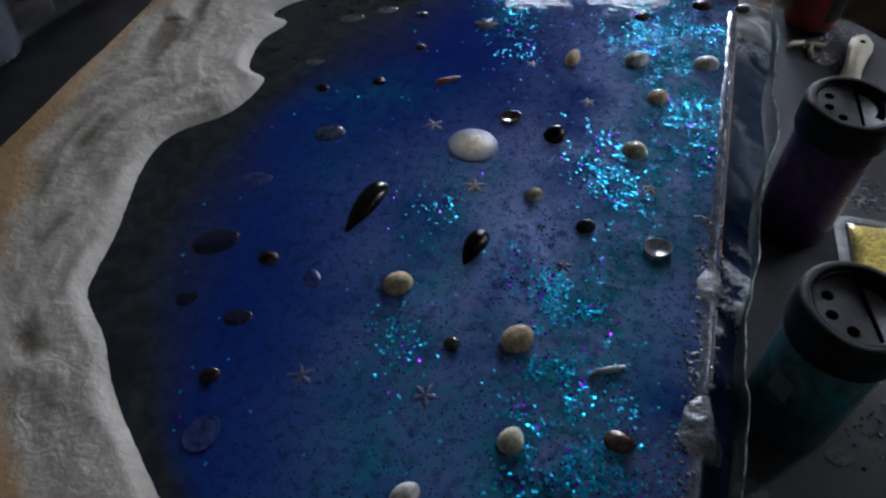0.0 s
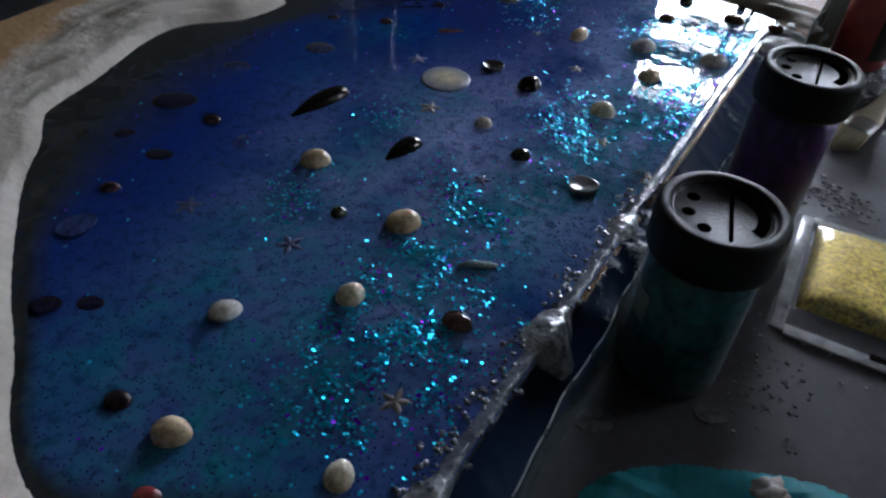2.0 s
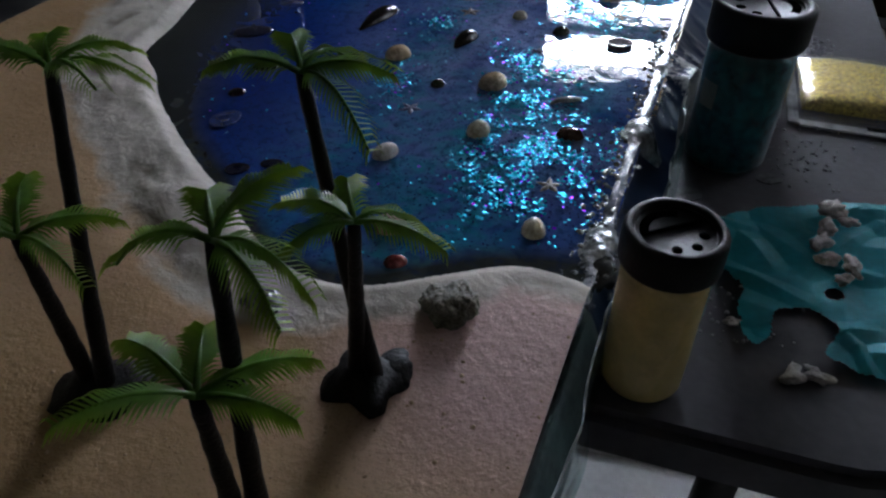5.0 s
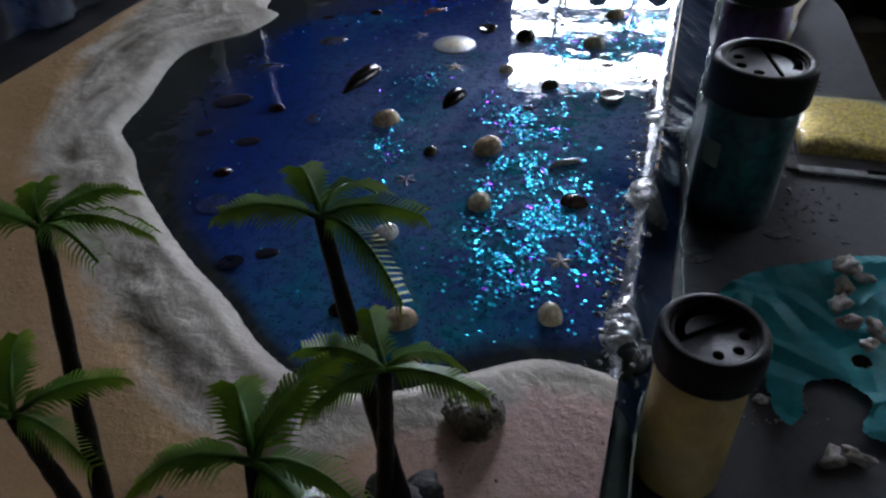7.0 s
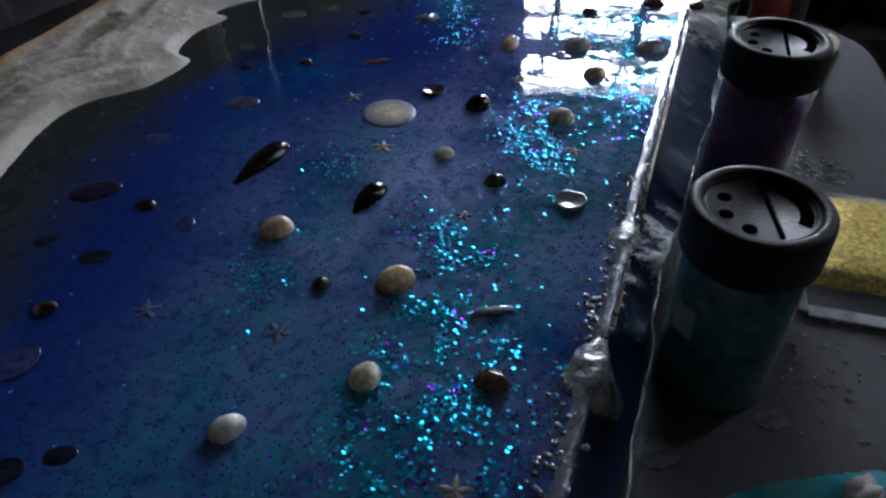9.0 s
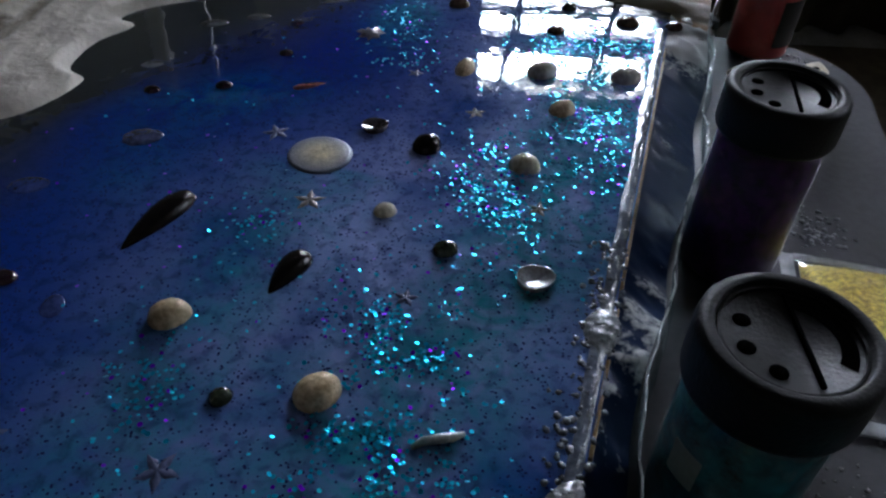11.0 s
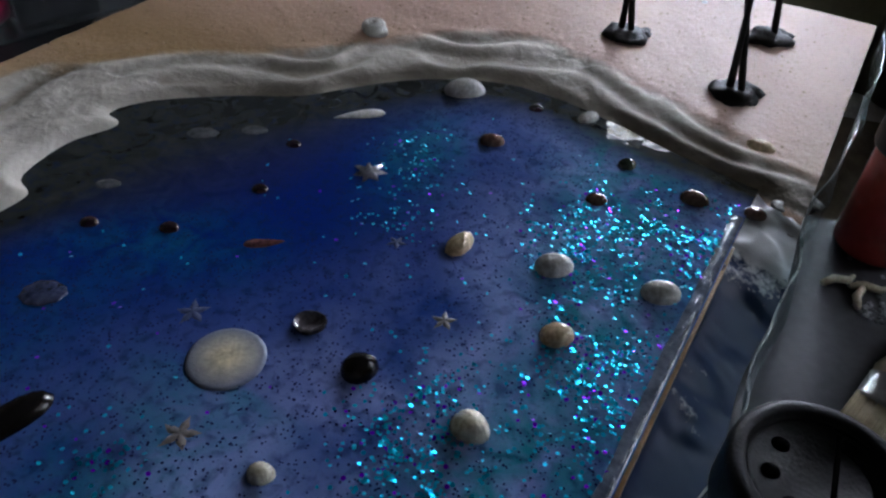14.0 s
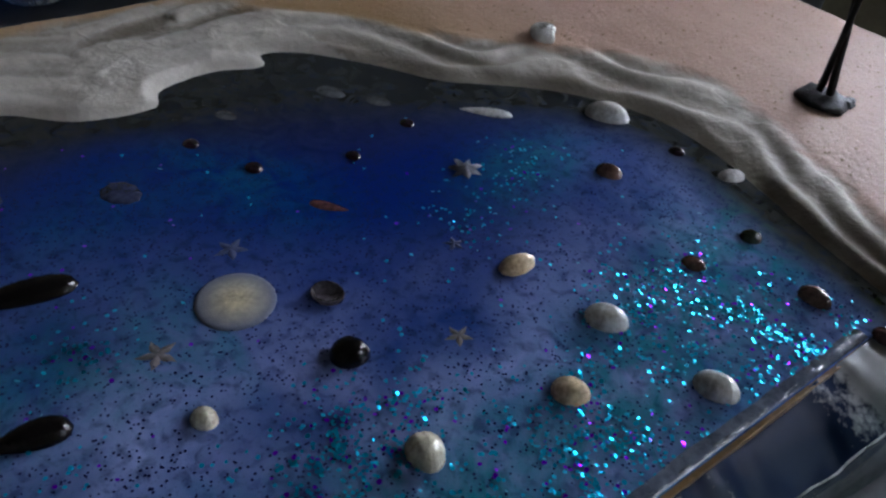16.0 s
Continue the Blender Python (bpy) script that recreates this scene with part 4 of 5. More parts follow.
# on the sand
put("snail_shell", snail(0.0088), WHITE, -0.015, 0.545, 200, "curled white snail shell on the sand", z=0.0022, group="shells on the sand")
put("clam_shell", dome(0.0135, 0.0085, 0.0035, 14), TAN, 0.192, 0.497, -20, "small brown clam on glossy sand", z=0.0026, group="shells on the sand")
put("bead_shell", dome(0.005, 0.004, 0.002, 0), WHITE, 0.163, 0.656, 0, "tiny white bead on the sand", z=0.0024, group="shells on the sand")
put("snail_shell", snail(0.0075), shellmat("grey_snail", (0.26, 0.25, 0.25), (0.12, 0.12, 0.12)), -0.027, 0.026, 40, "grey snail shell on the sand", z=0.001, group="shells on the sand")
bm = bmesh.new()
blob(bm, (0, 0, 0.0035), 0.0085, 0.75, 4.0, 0.4, 5)
for v in bm.verts:
    v.co *= 1 + 0.06 * noise.noise(v.co * 700) + 0.05 * noise.noise(v.co * 1500)
put("barnacle", bm, mat("barnacle", (0.20, 0.19, 0.14), 0.35, vary=0.7, scale=220, fine=900, bump=0.9, depth=0.002), 0.033, 0.031, 0, "dark rough barnacle lump on the sand", "barnacle", z=0.0025, group="shells on the sand")

# ---- palms ----
trunk_mat = mat("dark_palm_plastic", (0.005, 0.0045, 0.004), 0.5, vary=0.4, scale=200, fine=900, bump=0.5, spec=0.2)
frond_mat = mat("green_palm_plastic", (0.075, 0.20, 0.018), 0.38, vary=0.4, scale=90, fine=500, bump=0.1, tint=(0.02, 0.075, 0.012))
nt = frond_mat.node_tree
paint = nt.nodes["Principled BSDF"].inputs["Base Color"]
link(nt, mix_rgb(nt, ramp_node(nt, attr(nt, "tip"), 0.35, 1.0, 0.0, 0.8), paint.links[0].from_socket, (0.42, 0.48, 0.035)), paint)
glow_through = nt.nodes.new("ShaderNodeBsdfTranslucent")
glow_through.inputs[0].default_value = (0.22, 0.38, 0.02, 1)
both = nt.nodes.new("ShaderNodeMixShader")
both.inputs[0].default_value = 0.35
link(nt, nt.nodes["Principled BSDF"].outputs[0], both.inputs[1])
link(nt, glow_through.outputs[0], both.inputs[2])
link(nt, both.outputs[0], nt.nodes["Material Output"].inputs[0])


def frond(L, droop, width, n=21):
    """A feathered leaf along x that bends down, made of single leaflets on a rib."""
    bm = bmesh.new()

    def at(s):
        return Vector((L * s * (1 - 0.12 * droop * s), 0, L * (0.42 * s - droop * s * s)))

    tip_layer = bm.verts.layers.float.new("tip")
    tube([at(k / 8) for k in range(9)], [0.0008 * (1 - 0.08 * k) for k in range(9)], 5, bm)
    gap = 0.9 * L / (n - 1)
    for i in range(n):
        s = 0.10 + 0.9 * i / (n - 1)
        w = width * (0.45 + 0.55 * math.sin(math.pi * min(1, 0.15 + s * 0.80))) * (1 + 0.10 * math.sin(11.3 * i + 90 * L))
        p = at(s)
        sag = 0.30 + 0.25 * s
        for side in (-1, 1):
            lean_to = Vector((0.62 * w, side * w * 0.80, -sag * w))
            b0, b1 = p + Vector((-gap * 0.55, 0, 0.0002)), p + Vector((gap * 0.65, 0, 0.0002))
            narrow = Vector((gap * 0.22, 0, 0))
            lift = Vector((0, 0, 0.0010 + 0.0004 * math.sin(7 * i + side)))
            m0, m1 = b0 + lean_to * 0.6 + lift + narrow, b1 + lean_to * 0.6 + lift - narrow
            vs = [bm.verts.new(v) for v in (b0, m0, p + lean_to, m1, b1)]
            for v, far in zip(vs, (0.0, 0.6, 1.0, 0.6, 0.0)):
                v[tip_layer] = 0.25 * far + 0.75 * s * (0.6 + 0.4 * far)
            bm.faces.new(vs if side > 0 else vs[::-1])
    return bm


def palm(base, tops, label, lean=0.0, fronds=5, size=0.0205, thick=0.0026):
    """A toy palm: a dark foot, one or two trunks, each with a crown."""
    ob = thing("toy_palm", pose(*base), label, "toy palm", "toy palms on the sand")
    bm = bmesh.new()
    blob(bm, (0, 0, 0.0012), 0.0122, 0.38, base[0] * 70, 0.5)
    blob(bm, (0.008, 0.006, 0.001), 0.0065, 0.45, base[0] * 31, 0.5)
    part("foot", bm, trunk_mat, ob, "dark moulded foot")
    for j, (x, y, z) in enumerate(tops):
        top = Vector((x, y, z)) - Vector(base)
        start = Vector((0.003 * (1 - 2 * j), 0.002 * j, 0.002))
        pts, rad = [], []
        for k in range(13):
            s = k / 12
            bend = Vector((-0.35, 0.15, 0)) * top.z * 0.02 * math.sin(math.pi * s) * (1 if j == 0 else -0.5)
            pts.append(start.lerp(top, s) + bend)
            rad.append(thick * (1 - 0.45 * s + (0.09 if k % 2 else 0)))
        part("trunk", tube(pts, rad, 12), trunk_mat, ob)
        r = random.Random(int(1e4 * abs(x + y + z)))
        for k in range(fronds):
            a = (6, 66, 122, 180, 318)[k] + r.uniform(-10, 10) + 34 * j
            part("frond", frond(size * r.uniform(0.85, 1.15), r.uniform(0.5, 0.95), 0.0062), frond_mat, ob, m=Matrix.Translation(pts[-1]) @ pose(0, 0, 0, r.uniform(-12, 12), r.uniform(-26, 4), a))
    return ob


palm((0.0115, -0.001, 0.003), [(0.0016, 0.0088, 0.0955), (0.0137, -0.0050, 0.0655)], "green toy palm with two dark trunks on sand")
palm((-0.064, -0.012, 0.003), [(-0.0525, 0.0025, 0.0968), (-0.0600, -0.0190, 0.066)], "green toy palm with a tall and a short trunk")
palm((-0.004, -0.056, 0.003), [(0.0014, -0.048, 0.094), (-0.004, -0.058, 0.066)], "green toy palm standing near the board's end")
palm((0.120, 0.590, 0.003), [(0.106, 0.594, 0.120), (0.116, 0.588, 0.085)], "green toy palm on glossy pink sand", thick=0.0019)
palm((0.180, 0.540, 0.003), [(0.160, 0.546, 0.118), (0.170, 0.536, 0.085)], "green toy palm with thin twin trunks", thick=0.0019)
palm((0.199, 0.615, 0.003), [(0.186, 0.616, 0.120)], "green toy palm at the board's far corner", thick=0.0019)

# ---- glitter shakers on the table ----
rubber = mat("black_plastic_lid", (0.0035, 0.0035, 0.004), 0.5, vary=0.2, scale=120, fine=900, bump=0.25, spec=0.24)
# flat black that stands in for the darkness inside holes
hole_dark = mat("hole_dark_paint", (0.002, 0.002, 0.002), 1.0, spec=0.0, bump=0)
jar_clear = clear("jar_plastic", (0.93, 0.95, 0.95), 0.06, 0.012)


def arc_bar(r0, r1, a0, a1, z0, z1, n=14):
    bm = bmesh.new()
    rows = []
    for i in range(n + 1):
        a = radians(a0 + (a1 - a0) * i / n)
        rows.append([bm.verts.new((r * math.cos(a), r * math.sin(a), z)) for r, z in ((r0, z0), (r1, z0), (r1, z1), (r0, z1))])
    for p, s in zip(rows, rows[1:]):
        for k in range(4):
            bm.faces.new((p[k], p[(k + 1) % 4], s[(k + 1) % 4], s[k]))
    bm.faces.new(rows[0])
    bm.faces.new(rows[-1][::-1])
    bmesh.ops.recalc_face_normals(bm, faces=bm.faces)
    return bm


def shaker(x, y, R, H, turn, fill, fill_label, label, level=1.08, band=None):
    """A clear jar of glitter with a black shaker lid. R: the lid's radius."""
    ob = thing("glitter_shaker", pose(x, y, TABLE, 0, 0, turn), label, "glitter jar", "glitter shakers on the table")
    r, top = R * 0.91, H - R * 0.80
    part("jar", lathe([(0, 0.0), (r * 0.9, 0.0), (r * 0.98, 0.001), (r, 0.003), (r, top * 0.86), (r * 0.97, top * 0.93), (r * 0.86, top), (r * 0.86, top + 0.004)], 48), jar_clear, ob, "clear plastic jar")
    f = r * 0.965
    part("contents", lathe([(0, 0.0012), (f * 0.92, 0.0012), (f, 0.003), (f, top * 0.86 * level), (f * 0.6, top * 0.86 * level + 0.001), (0, top * 0.86 * level + 0.0006)], 48), fill, ob, fill_label)
    bm = lathe([(0, H - 0.0022), (R * 0.78, H - 0.0022), (R * 0.80, H - 0.0005), (R * 0.83, H), (R * 0.93, H), (R * 0.985, H - 0.0012), (R, H - 0.003), (R, top + 0.0012), (R * 0.98, top), (R * 0.87, top)], 64)
    lid = part("lid", bm, rubber, ob, "matt black shaker lid with a raised rim")
    z = H - 0.0022
    # holes and slot are solid pieces, their inner dark put into the colour
    for a in (150, 195, 240):
        part("pour_hole", lathe([(0, z + 0.0002), (R * 0.10, z + 0.0002), (R * 0.11, z - 0.0006)], 18), hole_dark, lid, m=pose(R * 0.52 * math.cos(radians(a)), R * 0.52 * math.sin(radians(a)), 0))
    part("pour_slot", arc_bar(R * 0.50, R * 0.68, -35, 75, z - 0.0005, z + 0.0002), hole_dark, lid, smooth=False)
    part("ridge", box(R * 0.05, R * 1.3, 0.0012, 0.0002, at=(R * 0.12, 0, z + 0.0005)), hole_dark, lid, smooth=False)
    part("inner_ring", arc_bar(R * 0.74, R * 0.775, 0, 359.9, z - 0.0004, z + 0.0009, 48), rubber, lid, smooth=False)
    if band:
        a0, a1, z0, z1, material, text = band
        part("label", arc_bar(r * 1.002, r * 1.012, a0, a1, z0 * top, z1 * top, 24), material, ob, text, smooth=False)
    return ob


def glitter_fill(name, c, dark):
    return mat(name, c, 0.3, metal=0.35, vary=0.75, scale=260, fine=1500, bump=0.4, tint=dark, depth=0.0005)


paper = mat("pale_label_paper", (0.12, 0.17, 0.16), 0.6)
dark_paper = mat("dark_label_paper", (0.02, 0.017, 0.017), 0.5)
shaker(0.1495, 0.1745, 0.0208, 0.0755, 0, glitter_fill("teal_glitter", (0.01, 0.11, 0.13), (0.005, 0.05, 0.06)), "teal glitter", "clear jar of teal glitter with black shaker lid", band=(195, 222, 0.52, 0.72, paper, "small pale paper label"))
shaker(0.182, 0.283, 0.0200, 0.0770, -10, glitter_fill("purple_glitter", (0.06, 0.007, 0.11), (0.014, 0.002, 0.03)), "purple glitter", "clear jar of purple glitter with black shaker lid")
shaker(0.0965, 0.032, 0.0150, 0.0640, 115, mat("yellow_powder", (0.78, 0.57, 0.23), 0.7, vary=0.2, scale=120, fine=900), "pale yellow powder", "clear jar of yellow powder with black shaker lid", level=1.08)
shaker(0.246, 0.471, 0.0188, 0.0660, 25, mat("coral_red_powder", (0.55, 0.06, 0.05), 0.5, vary=0.25, scale=150, fine=900), "coral red glitter", "jar of coral red glitter with a dark label", level=1.08, band=(-110, -20, 0.18, 0.70, dark_paper, "dark printed label"))

# ---- gold glitter pouch ----
pouch = thing("glitter_pouch", pose(0.2285, 0.241, TABLE, 0, 0, -12), "clear zip pouch filled with gold glitter", "pouch")
gold = mat("gold_glitter", (0.88, 0.49, 0.07), 0.30, metal=0.55, vary=0.6, scale=500, fine=1700, bump=0.8, tint=(0.30, 0.16, 0.035), depth=0.0006)
pouch_clear = clear("pouch_plastic", (0.96, 0.96, 0.97), 0.15, 0.03)


def pillow(w, h, H, cx, cy, n=24, bumpy=0.0):
    bm = bmesh.new()
    tops, lows = {}, {}
    for i in range(n + 1):
        for j in range(n + 1):
            a, b = 2 * i / n - 1, 2 * j / n - 1
            k = max(0, (1 - a ** 4) * (1 - b ** 4)) ** 0.5
            x, y = cx + a * w / 2, cy + b * h / 2
            tops[i, j] = bm.verts.new((x, y, 0.0008 + H * k * (1 + bumpy * noise.noise((x * 160, y * 160, 0)))))
            lows[i, j] = bm.verts.new((x, y, 0.0002))
    for i in range(n):
        for j in range(n):
            bm.faces.new((tops[i, j], tops[i + 1, j], tops[i + 1, j + 1], tops[i, j + 1]))
            bm.faces.new((lows[i, j + 1], lows[i + 1, j + 1], lows[i + 1, j], lows[i, j]))
    for i in range(n):
        for a, b in (((i, 0), (i + 1, 0)), ((i + 1, n), (i, n)), ((0, i + 1), (0, i)), ((n, i), (n, i + 1))):
            bm.faces.new((lows[a], lows[b], tops[b], tops[a]))
    return bm


part("film", pillow(0.062, 0.082, 0.0085, 0, 0.0, bumpy=0.12), pouch_clear, pouch, "clear plastic film")
part("contents", pillow(0.053, 0.060, 0.0072, 0.001, 0.007, bumpy=0.14), gold, pouch, "gold glitter")
seam = clear("pouch_seam", (0.9, 0.9, 0.92), 0.12, 0.75)
for sx, sy, x, y in ((0.0055, 0.082, -0.0305, 0), (0.0055, 0.082, 0.0305, 0), (0.0555, 0.006, 0, -0.040), (0.0555, 0.004, 0, 0.040)):
    part("welded_seam", box(sx, sy, 0.0011, 0.0004, at=(x, y, 0.0014)), seam, pouch)
part("zip_seal", box(0.060, 0.0022, 0.0016, 0.0005, at=(0, -0.028, 0.0022)), pouch_clear, pouch)
part("zip_seal", box(0.060, 0.0022, 0.0016, 0.0005, at=(0, -0.034, 0.0018)), pouch_clear, pouch)
# no real opening: a black piece painted as the hole's dark
part("hang_hole", box(0.016, 0.003, 0.0006, 0.0002, at=(0.012, -0.038, 0.0022)), hole_dark, pouch)

# ---- paint brush ----
brush = thing("paint_brush", pose(0.241, 0.386, TABLE, 0, 0, 62), "pale wooden flat brush with a metal ferrule", "paint brush")
wood_pale = mat("pale_brush_wood", (0.60, 0.52, 0.38), 0.5, vary=0.15, scale=40, fine=300)


def flat_bar(stations, H, z):
    """A bar along x from (x, half width) stations, rounded over."""
    bm = bmesh.new()
    rows = [[bm.verts.new((x, w * math.cos(2 * math.pi * k / 16), z + H * math.sin(2 * math.pi * k / 16))) for k in range(16)] for x, w in stations]
    for a, b in zip(rows, rows[1:]):
        for k in range(16):
            bm.faces.new((a[k], a[(k + 1) % 16], b[(k + 1) % 16], b[k]))
    bm.faces.new(rows[0][::-1])
    bm.faces.new(rows[-1])
    bmesh.ops.recalc_face_normals(bm, faces=bm.faces)
    return bm


part("handle", flat_bar([(0.0, 0.0078), (0.006, 0.0085), (0.016, 0.0062), (0.030, 0.0055), (0.045, 0.0062), (0.056, 0.0076), (0.064, 0.0070), (0.068, 0.0045), (0.0695, 0.001)], 0.0028, 0.0032), wood_pale, brush)
part("ferrule", flat_bar([(-0.014, 0.0088), (-0.012, 0.0084), (-0.007, 0.0086), (-0.002, 0.0084), (0.001, 0.0086)], 0.0032, 0.0034), mat("ferrule_metal", (0.6, 0.6, 0.6), 0.3, metal=1.0, vary=0.2), brush, "crimped silver metal")
bm = bmesh.new()
r = random.Random(2)
for k in range(260):
    y, z0 = r.uniform(-0.0082, 0.0082), r.uniform(0.0012, 0.0052)
    tube([(-0.013, y, z0), (-0.026, y * 1.05, z0 * 0.8), (-0.040 + 0.010 * abs(y) / 0.008 + r.uniform(0, 0.004), y * 0.9 + r.gauss(0, 0.0006), 0.0012 + z0 * 0.2)], [0.00035, 0.00032, 0.00015], 4, bm)
part("bristles", bm, mat("cream_bristle", (0.48, 0.40, 0.26), 0.7, vary=0.3), brush, "worn cream bristles")
# a black disc gives the dark of the hole
part("hang_hole", lathe([(0, 0.0062), (0.0018, 0.0062), (0.002, 0.005)], 16), hole_dark, brush, m=pose(0.060, 0, 0))

# ---- turquoise torn sheet and what lies on it ----
teal_cloth = mat("turquoise_sheet", (0.020, 0.46, 0.53), 0.5, vary=0.22, scale=40, fine=300, bump=0.12)
FOLD_RNG = random.Random(21)
FOLDS = [(FOLD_RNG.uniform(0.13, 0.235), FOLD_RNG.uniform(0.035, 0.135), FOLD_RNG.uniform(0, math.pi), FOLD_RNG.uniform(0.006, 0.016), FOLD_RNG.uniform(0.014, 0.034), FOLD_RNG.uniform(0.0014, 0.0048)) for _ in range(44)]
EDGE = [(0.127, 0.100), (0.129, 0.111), (0.152, 0.128), (0.192, 0.137), (0.213, 0.133), (0.226, 0.116), (0.236, 0.093), (0.232, 0.055), (0.205, 0.032), (0.162, 0.043), (0.168, 0.058), (0.163, 0.068), (0.149, 0.067), (0.143, 0.053), (0.136, 0.048), (0.135, 0.066), (0.139, 0.078), (0.132, 0.088), (0.127, 0.100)]
edge = curve(EDGE, 5)


def within(x, y, ring):
    hit = False
    for (x0, y0), (x1, y1) in zip(ring[:-1], ring[1:]):
        if (y0 > y) != (y1 > y) and x < x0 + (y - y0) / (y1 - y0) * (x1 - x0):
            hit = not hit
    return hit


def cloth_z(x, y):
    v = x * math.cos(radians(12)) - y * math.sin(radians(12))
    u = x * math.sin(radians(12)) + y * math.cos(radians(12))
    over = max(0, v - 0.200 + 0.35 * max(0, 0.085 - u), 0.040 - u)
    fold = 0.0006 * abs(fbm(x, y * 1.3, 60, 2, 5.0))
    for cx, cy, a, w, run_length, high in FOLDS:
        across = abs((x - cx) * math.sin(a) - (y - cy) * math.cos(a)) / w
        lengthwise = abs((x - cx) * math.cos(a) + (y - cy) * math.sin(a)) / run_length
        if across < 1 and lengthwise < 1:
            fold = max(fold, high * (1 - across) * (1 - lengthwise))
    return TABLE + 0.0012 + fold * (1 if over == 0 else 0.6) - 1.6 * over


bm = bmesh.new()
cells = {}
S = 0.0008
for i in range(150):
    for j in range(142):
        x, y = 0.122 + i * S, 0.028 + j * S
        wob = 0.0008 * fbm(x, y, 160, 2, 6.0)
        if within(x + wob, y + wob, edge) and (x - 0.172) ** 2 + (y - 0.077) ** 2 > 0.000012:
            cells[i, j] = True
corner = {}
for i, j in cells:
    ring = []
    for a, b in ((i, j), (i + 1, j), (i + 1, j + 1), (i, j + 1)):
        if (a, b) not in corner:
            x, y = 0.122 + (a - 0.5) * S, 0.028 + (b - 0.5) * S
            corner[a, b] = bm.verts.new((x, y, cloth_z(x, y)))
        ring.append(corner[a, b])
    bm.faces.new(ring)
bmesh.ops.solidify(bm, geom=bm.faces[:], thickness=0.0003)
tagged(part("torn_sheet", bm, teal_cloth, smooth=False), "crumpled torn turquoise plastic sheet on the table", "sheet")
def bit(L, seed):
    """A broken, worn piece of shell."""
    bm = bmesh.new()
    blob(bm, (0, 0, L * 0.16), L * 0.5, 0.5, seed * 1.7, 0.9, 3)
    for v in bm.verts:
        v.co.y *= 0.65
    return bm


for k, (x, y, L, ang) in enumerate(((0.186, 0.127, 0.012, 20), (0.180, 0.116, 0.010, 60), (0.174, 0.106, 0.010, 40), (0.175, 0.096, 0.0085, 10), (0.181, 0.090, 0.009, 100), (0.177, 0.084, 0.007, 50), (0.190, 0.121, 0.007, 0))):
    tagged(part("shell_bit", bit(L, k), shellmat("chalky_shell", (0.50, 0.47, 0.44), (0.36, 0.34, 0.32), 0.5) if k == 0 else bpy.data.materials["chalky_shell"], m=pose(x, y, cloth_z(x, y) + 0.0008, 0, 0, ang)), "chalky grey shell fragment on turquoise sheet", "shell", "loose shell bits")
for x, y, L, ang in ((0.147, 0.036, 0.009, 30), (0.155, 0.037, 0.0085, -30), (0.132, 0.060, 0.005, 0)):
    tagged(part("shell_bit", bit(L, 9 + L * 900), bpy.data.materials["chalky_shell"], m=pose(x, y, TABLE + 0.0006, 0, 0, ang)), "chalky grey shell fragment on black table", "shell", "loose shell bits")

# crumbs, spatters and smears on the table
bm = bmesh.new()
r = random.Random(9)
for k in range(170):
    cx, cy, sp = r.choice(((0.185, 0.175, 0.010), (0.125, 0.075, 0.012), (0.19, 0.19, 0.02), (0.135, 0.05, 0.01)))
    x, y = r.gauss(cx, sp), r.gauss(cy, sp)
    if x * 0.978 - y * 0.208 < 0.19 and y > 0.05:
        blob(bm, (x, y, TABLE + 0.0004), r.uniform(0.0003, 0.0010), 0.7, k, 0.5, 1)
tagged(part("table_crumbs", bm, mat("grey_crumb", (0.30, 0.29, 0.30), 0.6)), "pale crumbs scattered on the black table", "crumbs", kind="stuff")
bm = bmesh.new()
for k in range(230):
    cx, cy, sp = r.choice(((0.225, 0.302, 0.009), (0.215, 0.315, 0.008), (0.262, 0.455, 0.010), (0.245, 0.425, 0.008)))
    blob(bm, (r.gauss(cx, sp), r.gauss(cy, sp * 0.6), TABLE + 0.0003), r.uniform(0.0004, 0.0016), 0.5, k, 0.7, 1)
tagged(part("resin_spatter", bm, mat("clear_spatter", (0.34, 0.34, 0.36), 0.06, vary=0.5, scale=200)), "shiny dried resin spatter on the table", "spatter", kind="stuff")
for x, y, R in ((0.128, 0.140, 0.007), (0.167, 0.156, 0.0055)):
    bm = slab([(R * (1 + 0.3 * noise.noise((math.cos(a / 4), math.sin(a / 4), R * 500))) * math.cos(a / 4), R * 0.8 * (1 + 0.3 * noise.noise((math.cos(a / 4) + 4, math.sin(a / 4), 0))) * math.sin(a / 4)) for a in range(25)], 0, 0.0004)
    tagged(part("resin_smear", bm, mat("grey_smear", (0.085, 0.085, 0.09), 0.45, vary=0.8, scale=260), smooth=False, m=pose(x, y, TABLE + 0.0002)), "grey dried smear on the black table", "smear")
for x, y, a in ((0.229, 0.441, 30), (0.236, 0.434, 80), (0.241, 0.440, 10)):
    put("driftwood_bit", tube([(-0.008, 0, 0.0018), (-0.002, 0.001, 0.0022), (0.004, -0.001, 0.002), (0.008, 0.001, 0.0016)], [0.0014, 0.0019, 0.0016, 0.001], 8), CREAM, x, y, a, "pale twig of driftwood on the table", "driftwood", z=TABLE, group="driftwood bits")

# ---- clear tray with odds and ends ----
tray_clear = clear("tray_plastic", (0.80, 0.82, 0.84), 0.12, 0.10)
tray = thing("plastic_tray", pose(-0.305, 0.335, TABLE, 0, 0, 63), "clear ribbed plastic tray full of craft things", "tray")
bm = bmesh.new()
ribs = []
N = 130
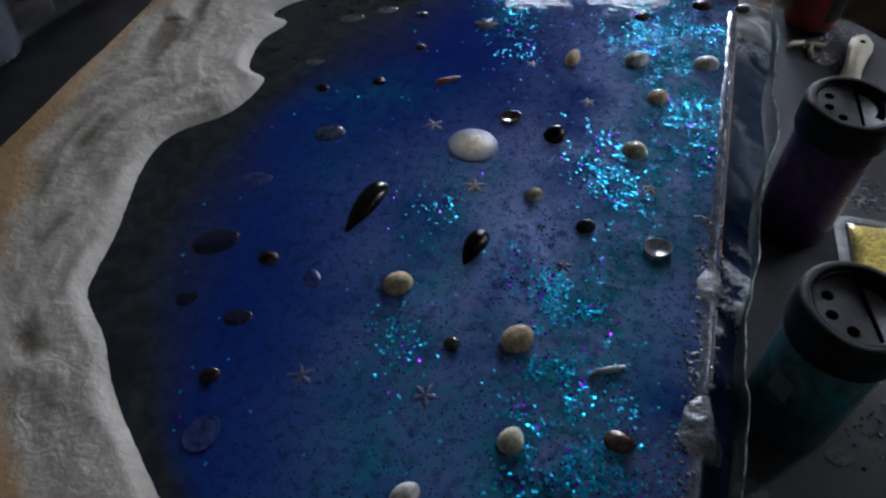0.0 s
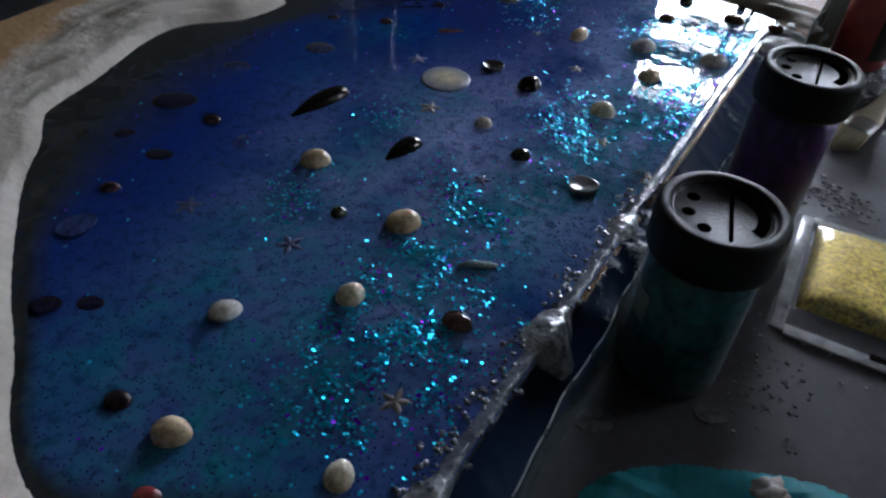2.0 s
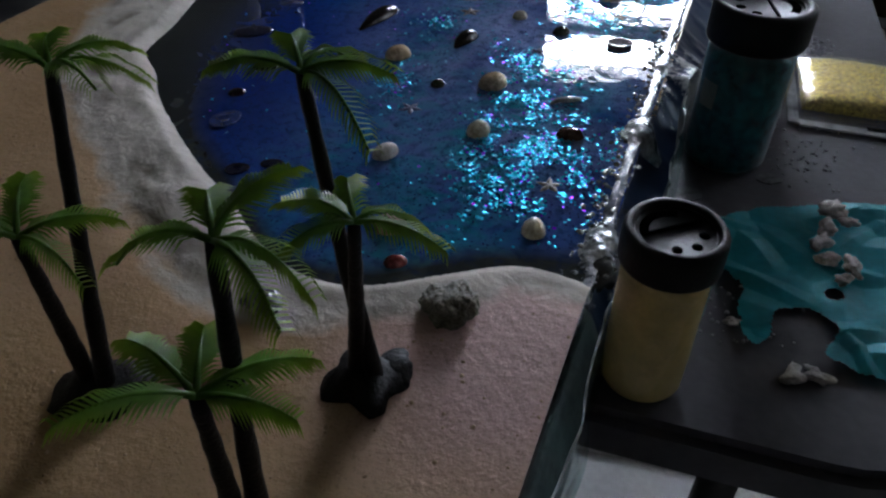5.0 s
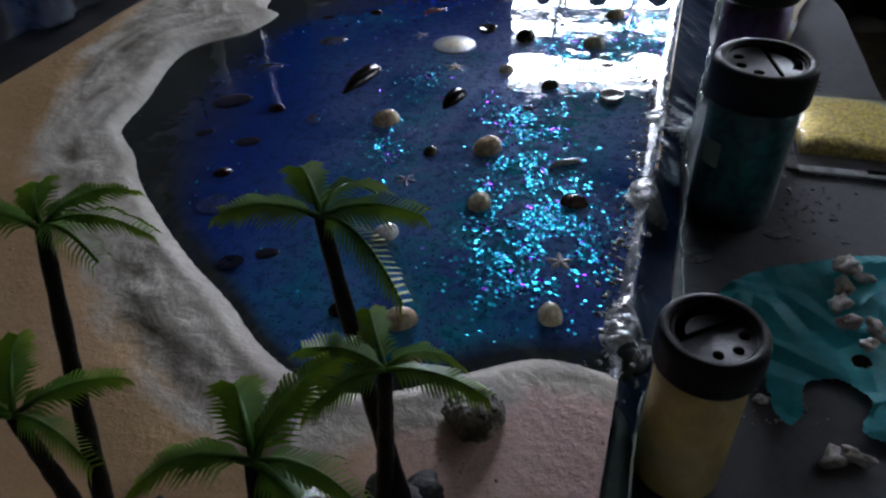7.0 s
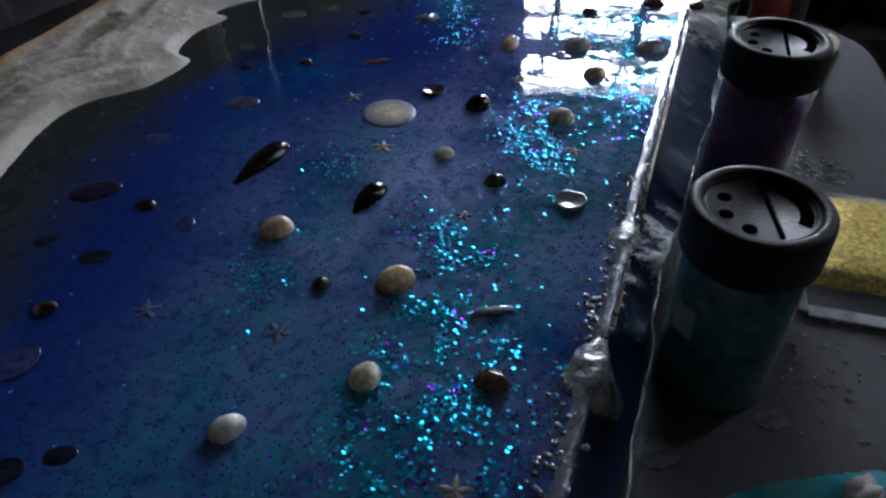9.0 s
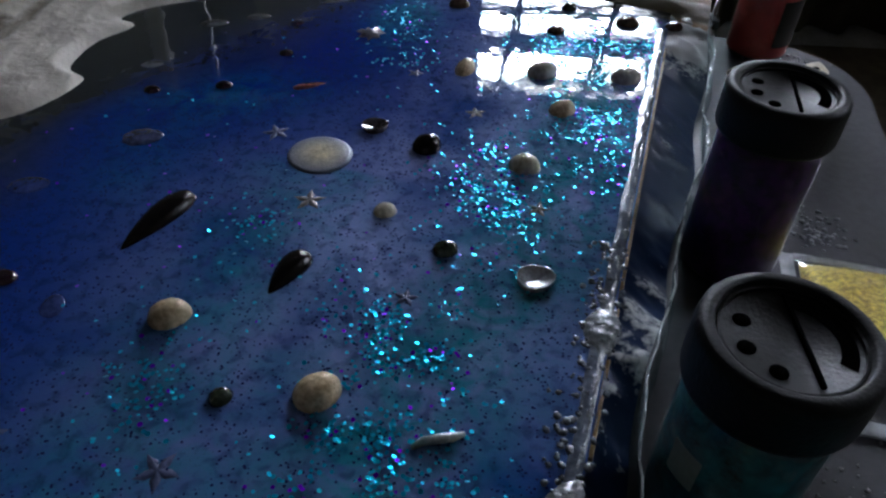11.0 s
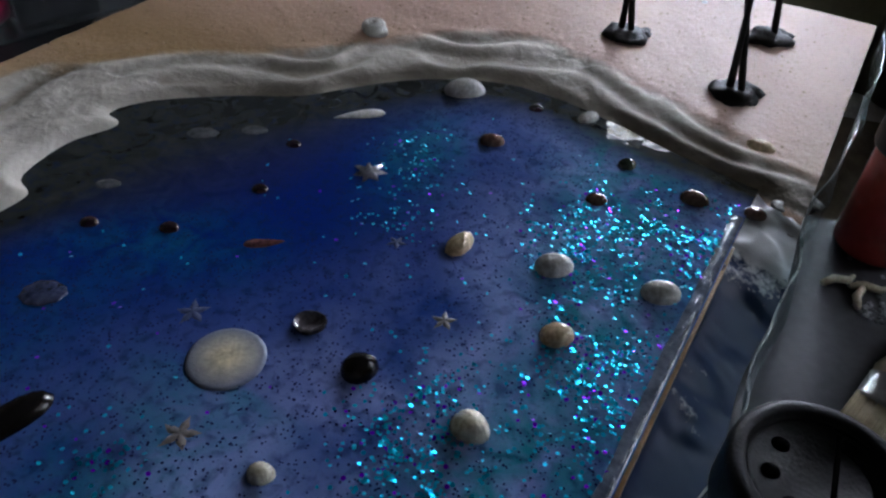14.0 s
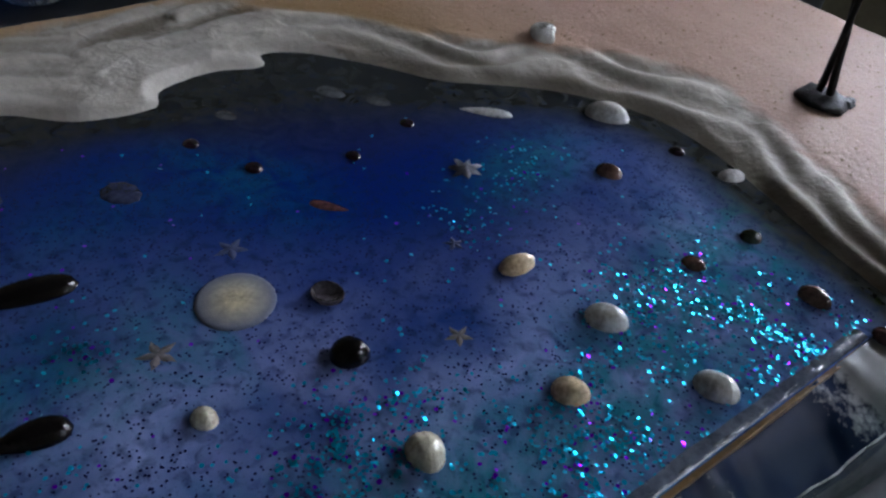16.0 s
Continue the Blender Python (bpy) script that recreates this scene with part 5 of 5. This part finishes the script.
for i in range(N):
    x = 0.30 * i / (N - 1)
    w = 0.0022 if i % 4 < 2 else 0.0
    ribs.append([bm.verts.new((x, 0.012 - z * 0.12 - w, z)) for z in (0.0006, 0.015, 0.035, 0.055)])
for a, b in zip(ribs, ribs[1:]):
    for k in range(3):
        bm.faces.new((a[k], b[k], b[k + 1], a[k + 1]))
bmesh.ops.solidify(bm, geom=bm.faces[:], thickness=0.0008)
part("ribbed_side", bm, tray_clear, tray, smooth=False)
part("rim", box(0.30, 0.008, 0.003, 0.001, at=(0.15, 0.002, 0.056)), tray_clear, tray, smooth=False)
part("bottom", box(0.30, 0.2, 0.0012, at=(0.15, 0.114, 0.0008)), tray_clear, tray, smooth=False)
for cx in (0.0, 0.30):
    part("end_side", box(0.0015, 0.2, 0.056, at=(cx, 0.114, 0.029)), tray_clear, tray, smooth=False)
part("back_side", box(0.30, 0.0015, 0.056, at=(0.15, 0.2145, 0.029)), tray_clear, tray, smooth=False)
cupm = clear("blue_tinted_plastic", (0.55, 0.70, 0.92), 0.2, 0.22)
tagged(part("plastic_cup", lathe([(0, 0.001), (0.022, 0.001), (0.023, 0.003), (0.026, 0.045), (0.027, 0.046), (0.0255, 0.045), (0.022, 0.0035), (0, 0.003)], 36), cupm, m=pose(-0.288, 0.408, TABLE + 0.0015)), "empty blue-tinted clear plastic cup in a tray", "cup")
tagged(part("pink_ball", lathe([(0, 0)] + [(0.02 * math.sin(math.pi * k / 12), 0.02 - 0.02 * math.cos(math.pi * k / 12)) for k in range(1, 12)] + [(0, 0.04)], 28), mat("hot_pink_plastic", (0.65, 0.02, 0.12), 0.35), m=pose(-0.258, 0.515, TABLE + 0.0015)), "hot pink round pot in the tray", "pot")
for x, y, sx, sy, sz, a, c in ((-0.335, 0.47, 0.05, 0.07, 0.02, 20, (0.02, 0.02, 0.025)), (-0.29, 0.455, 0.04, 0.05, 0.012, 50, (0.05, 0.03, 0.025)), (-0.33, 0.38, 0.03, 0.05, 0.015, 10, (0.14, 0.07, 0.03)), (-0.235, 0.545, 0.05, 0.035, 0.03, 60, (0.01, 0.01, 0.012)), (-0.30, 0.55, 0.04, 0.06, 0.02, 30, (0.12, 0.02, 0.06))):
    tagged(part("craft_packet", box(sx, sy, sz, 0.003, at=(0, 0, sz / 2)), mat("packet", c, 0.25, vary=0.5, scale=60), m=pose(x, y, TABLE + 0.0016, 0, 0, a)), "dark glossy craft packet lying in the tray", "packet", "packets in the tray")

# ---- low things by the table and behind it ----
bench = thing("low_bench", pose(0.062, 0.20, FLOOR, 0, 0, -8), "low pale grey bench with a raised edge", "bench")
pale = mat("pale_grey_board", (0.74, 0.74, 0.73), 0.6, vary=0.15, scale=20, fine=200)
part("top", box(0.16, 0.50, 0.02, 0.002, at=(0.08, -0.25, 0.20)), pale, bench, smooth=False)
part("raised_edge", box(0.16, 0.012, 0.03, 0.002, at=(0.08, 0.006, 0.20)), pale, bench, smooth=False)
for x, y in ((0.02, -0.03), (0.14, -0.03), (0.02, -0.47), (0.14, -0.47)):
    part("leg", box(0.02, 0.02, 0.19, 0.002, at=(x, y, 0.095)), pale, bench, smooth=False)
tagged(part("floor_mat", slab(rounded(0.42, 0.62, 1.3, 1.5, 0.03), FLOOR, FLOOR + 0.006, 0.002), mat("brown_mat", (0.15, 0.12, 0.09), 0.9, vary=0.4, scale=30, fine=300, bump=0.5), smooth=False), "dark brown mat on the concrete floor", "mat")
bm = bmesh.new()
rows = []
for i in range(120):
    x = 0.54 + 0.48 * i / 119
    y = NORTH - 0.05 + 0.022 * math.sin(x * 62 + 1.5 * math.sin(x * 9))
    rows.append([bm.verts.new((x, y + 0.006 * math.sin(x * 30 + z * 2), z)) for z in (FLOOR + 0.01, -0.3, -0.1, 0.1)])
for a, b in zip(rows, rows[1:]):
    for k in range(3):
        bm.faces.new((a[k], b[k], b[k + 1], a[k + 1]))
bmesh.ops.solidify(bm, geom=bm.faces[:], thickness=0.002)
curtain = tagged(part("curtain", bm, mat("olive_curtain", (0.14, 0.12, 0.07), 0.85, vary=0.25, scale=12, fine=300)), "olive folded cloth hanging below the windows", "curtain")
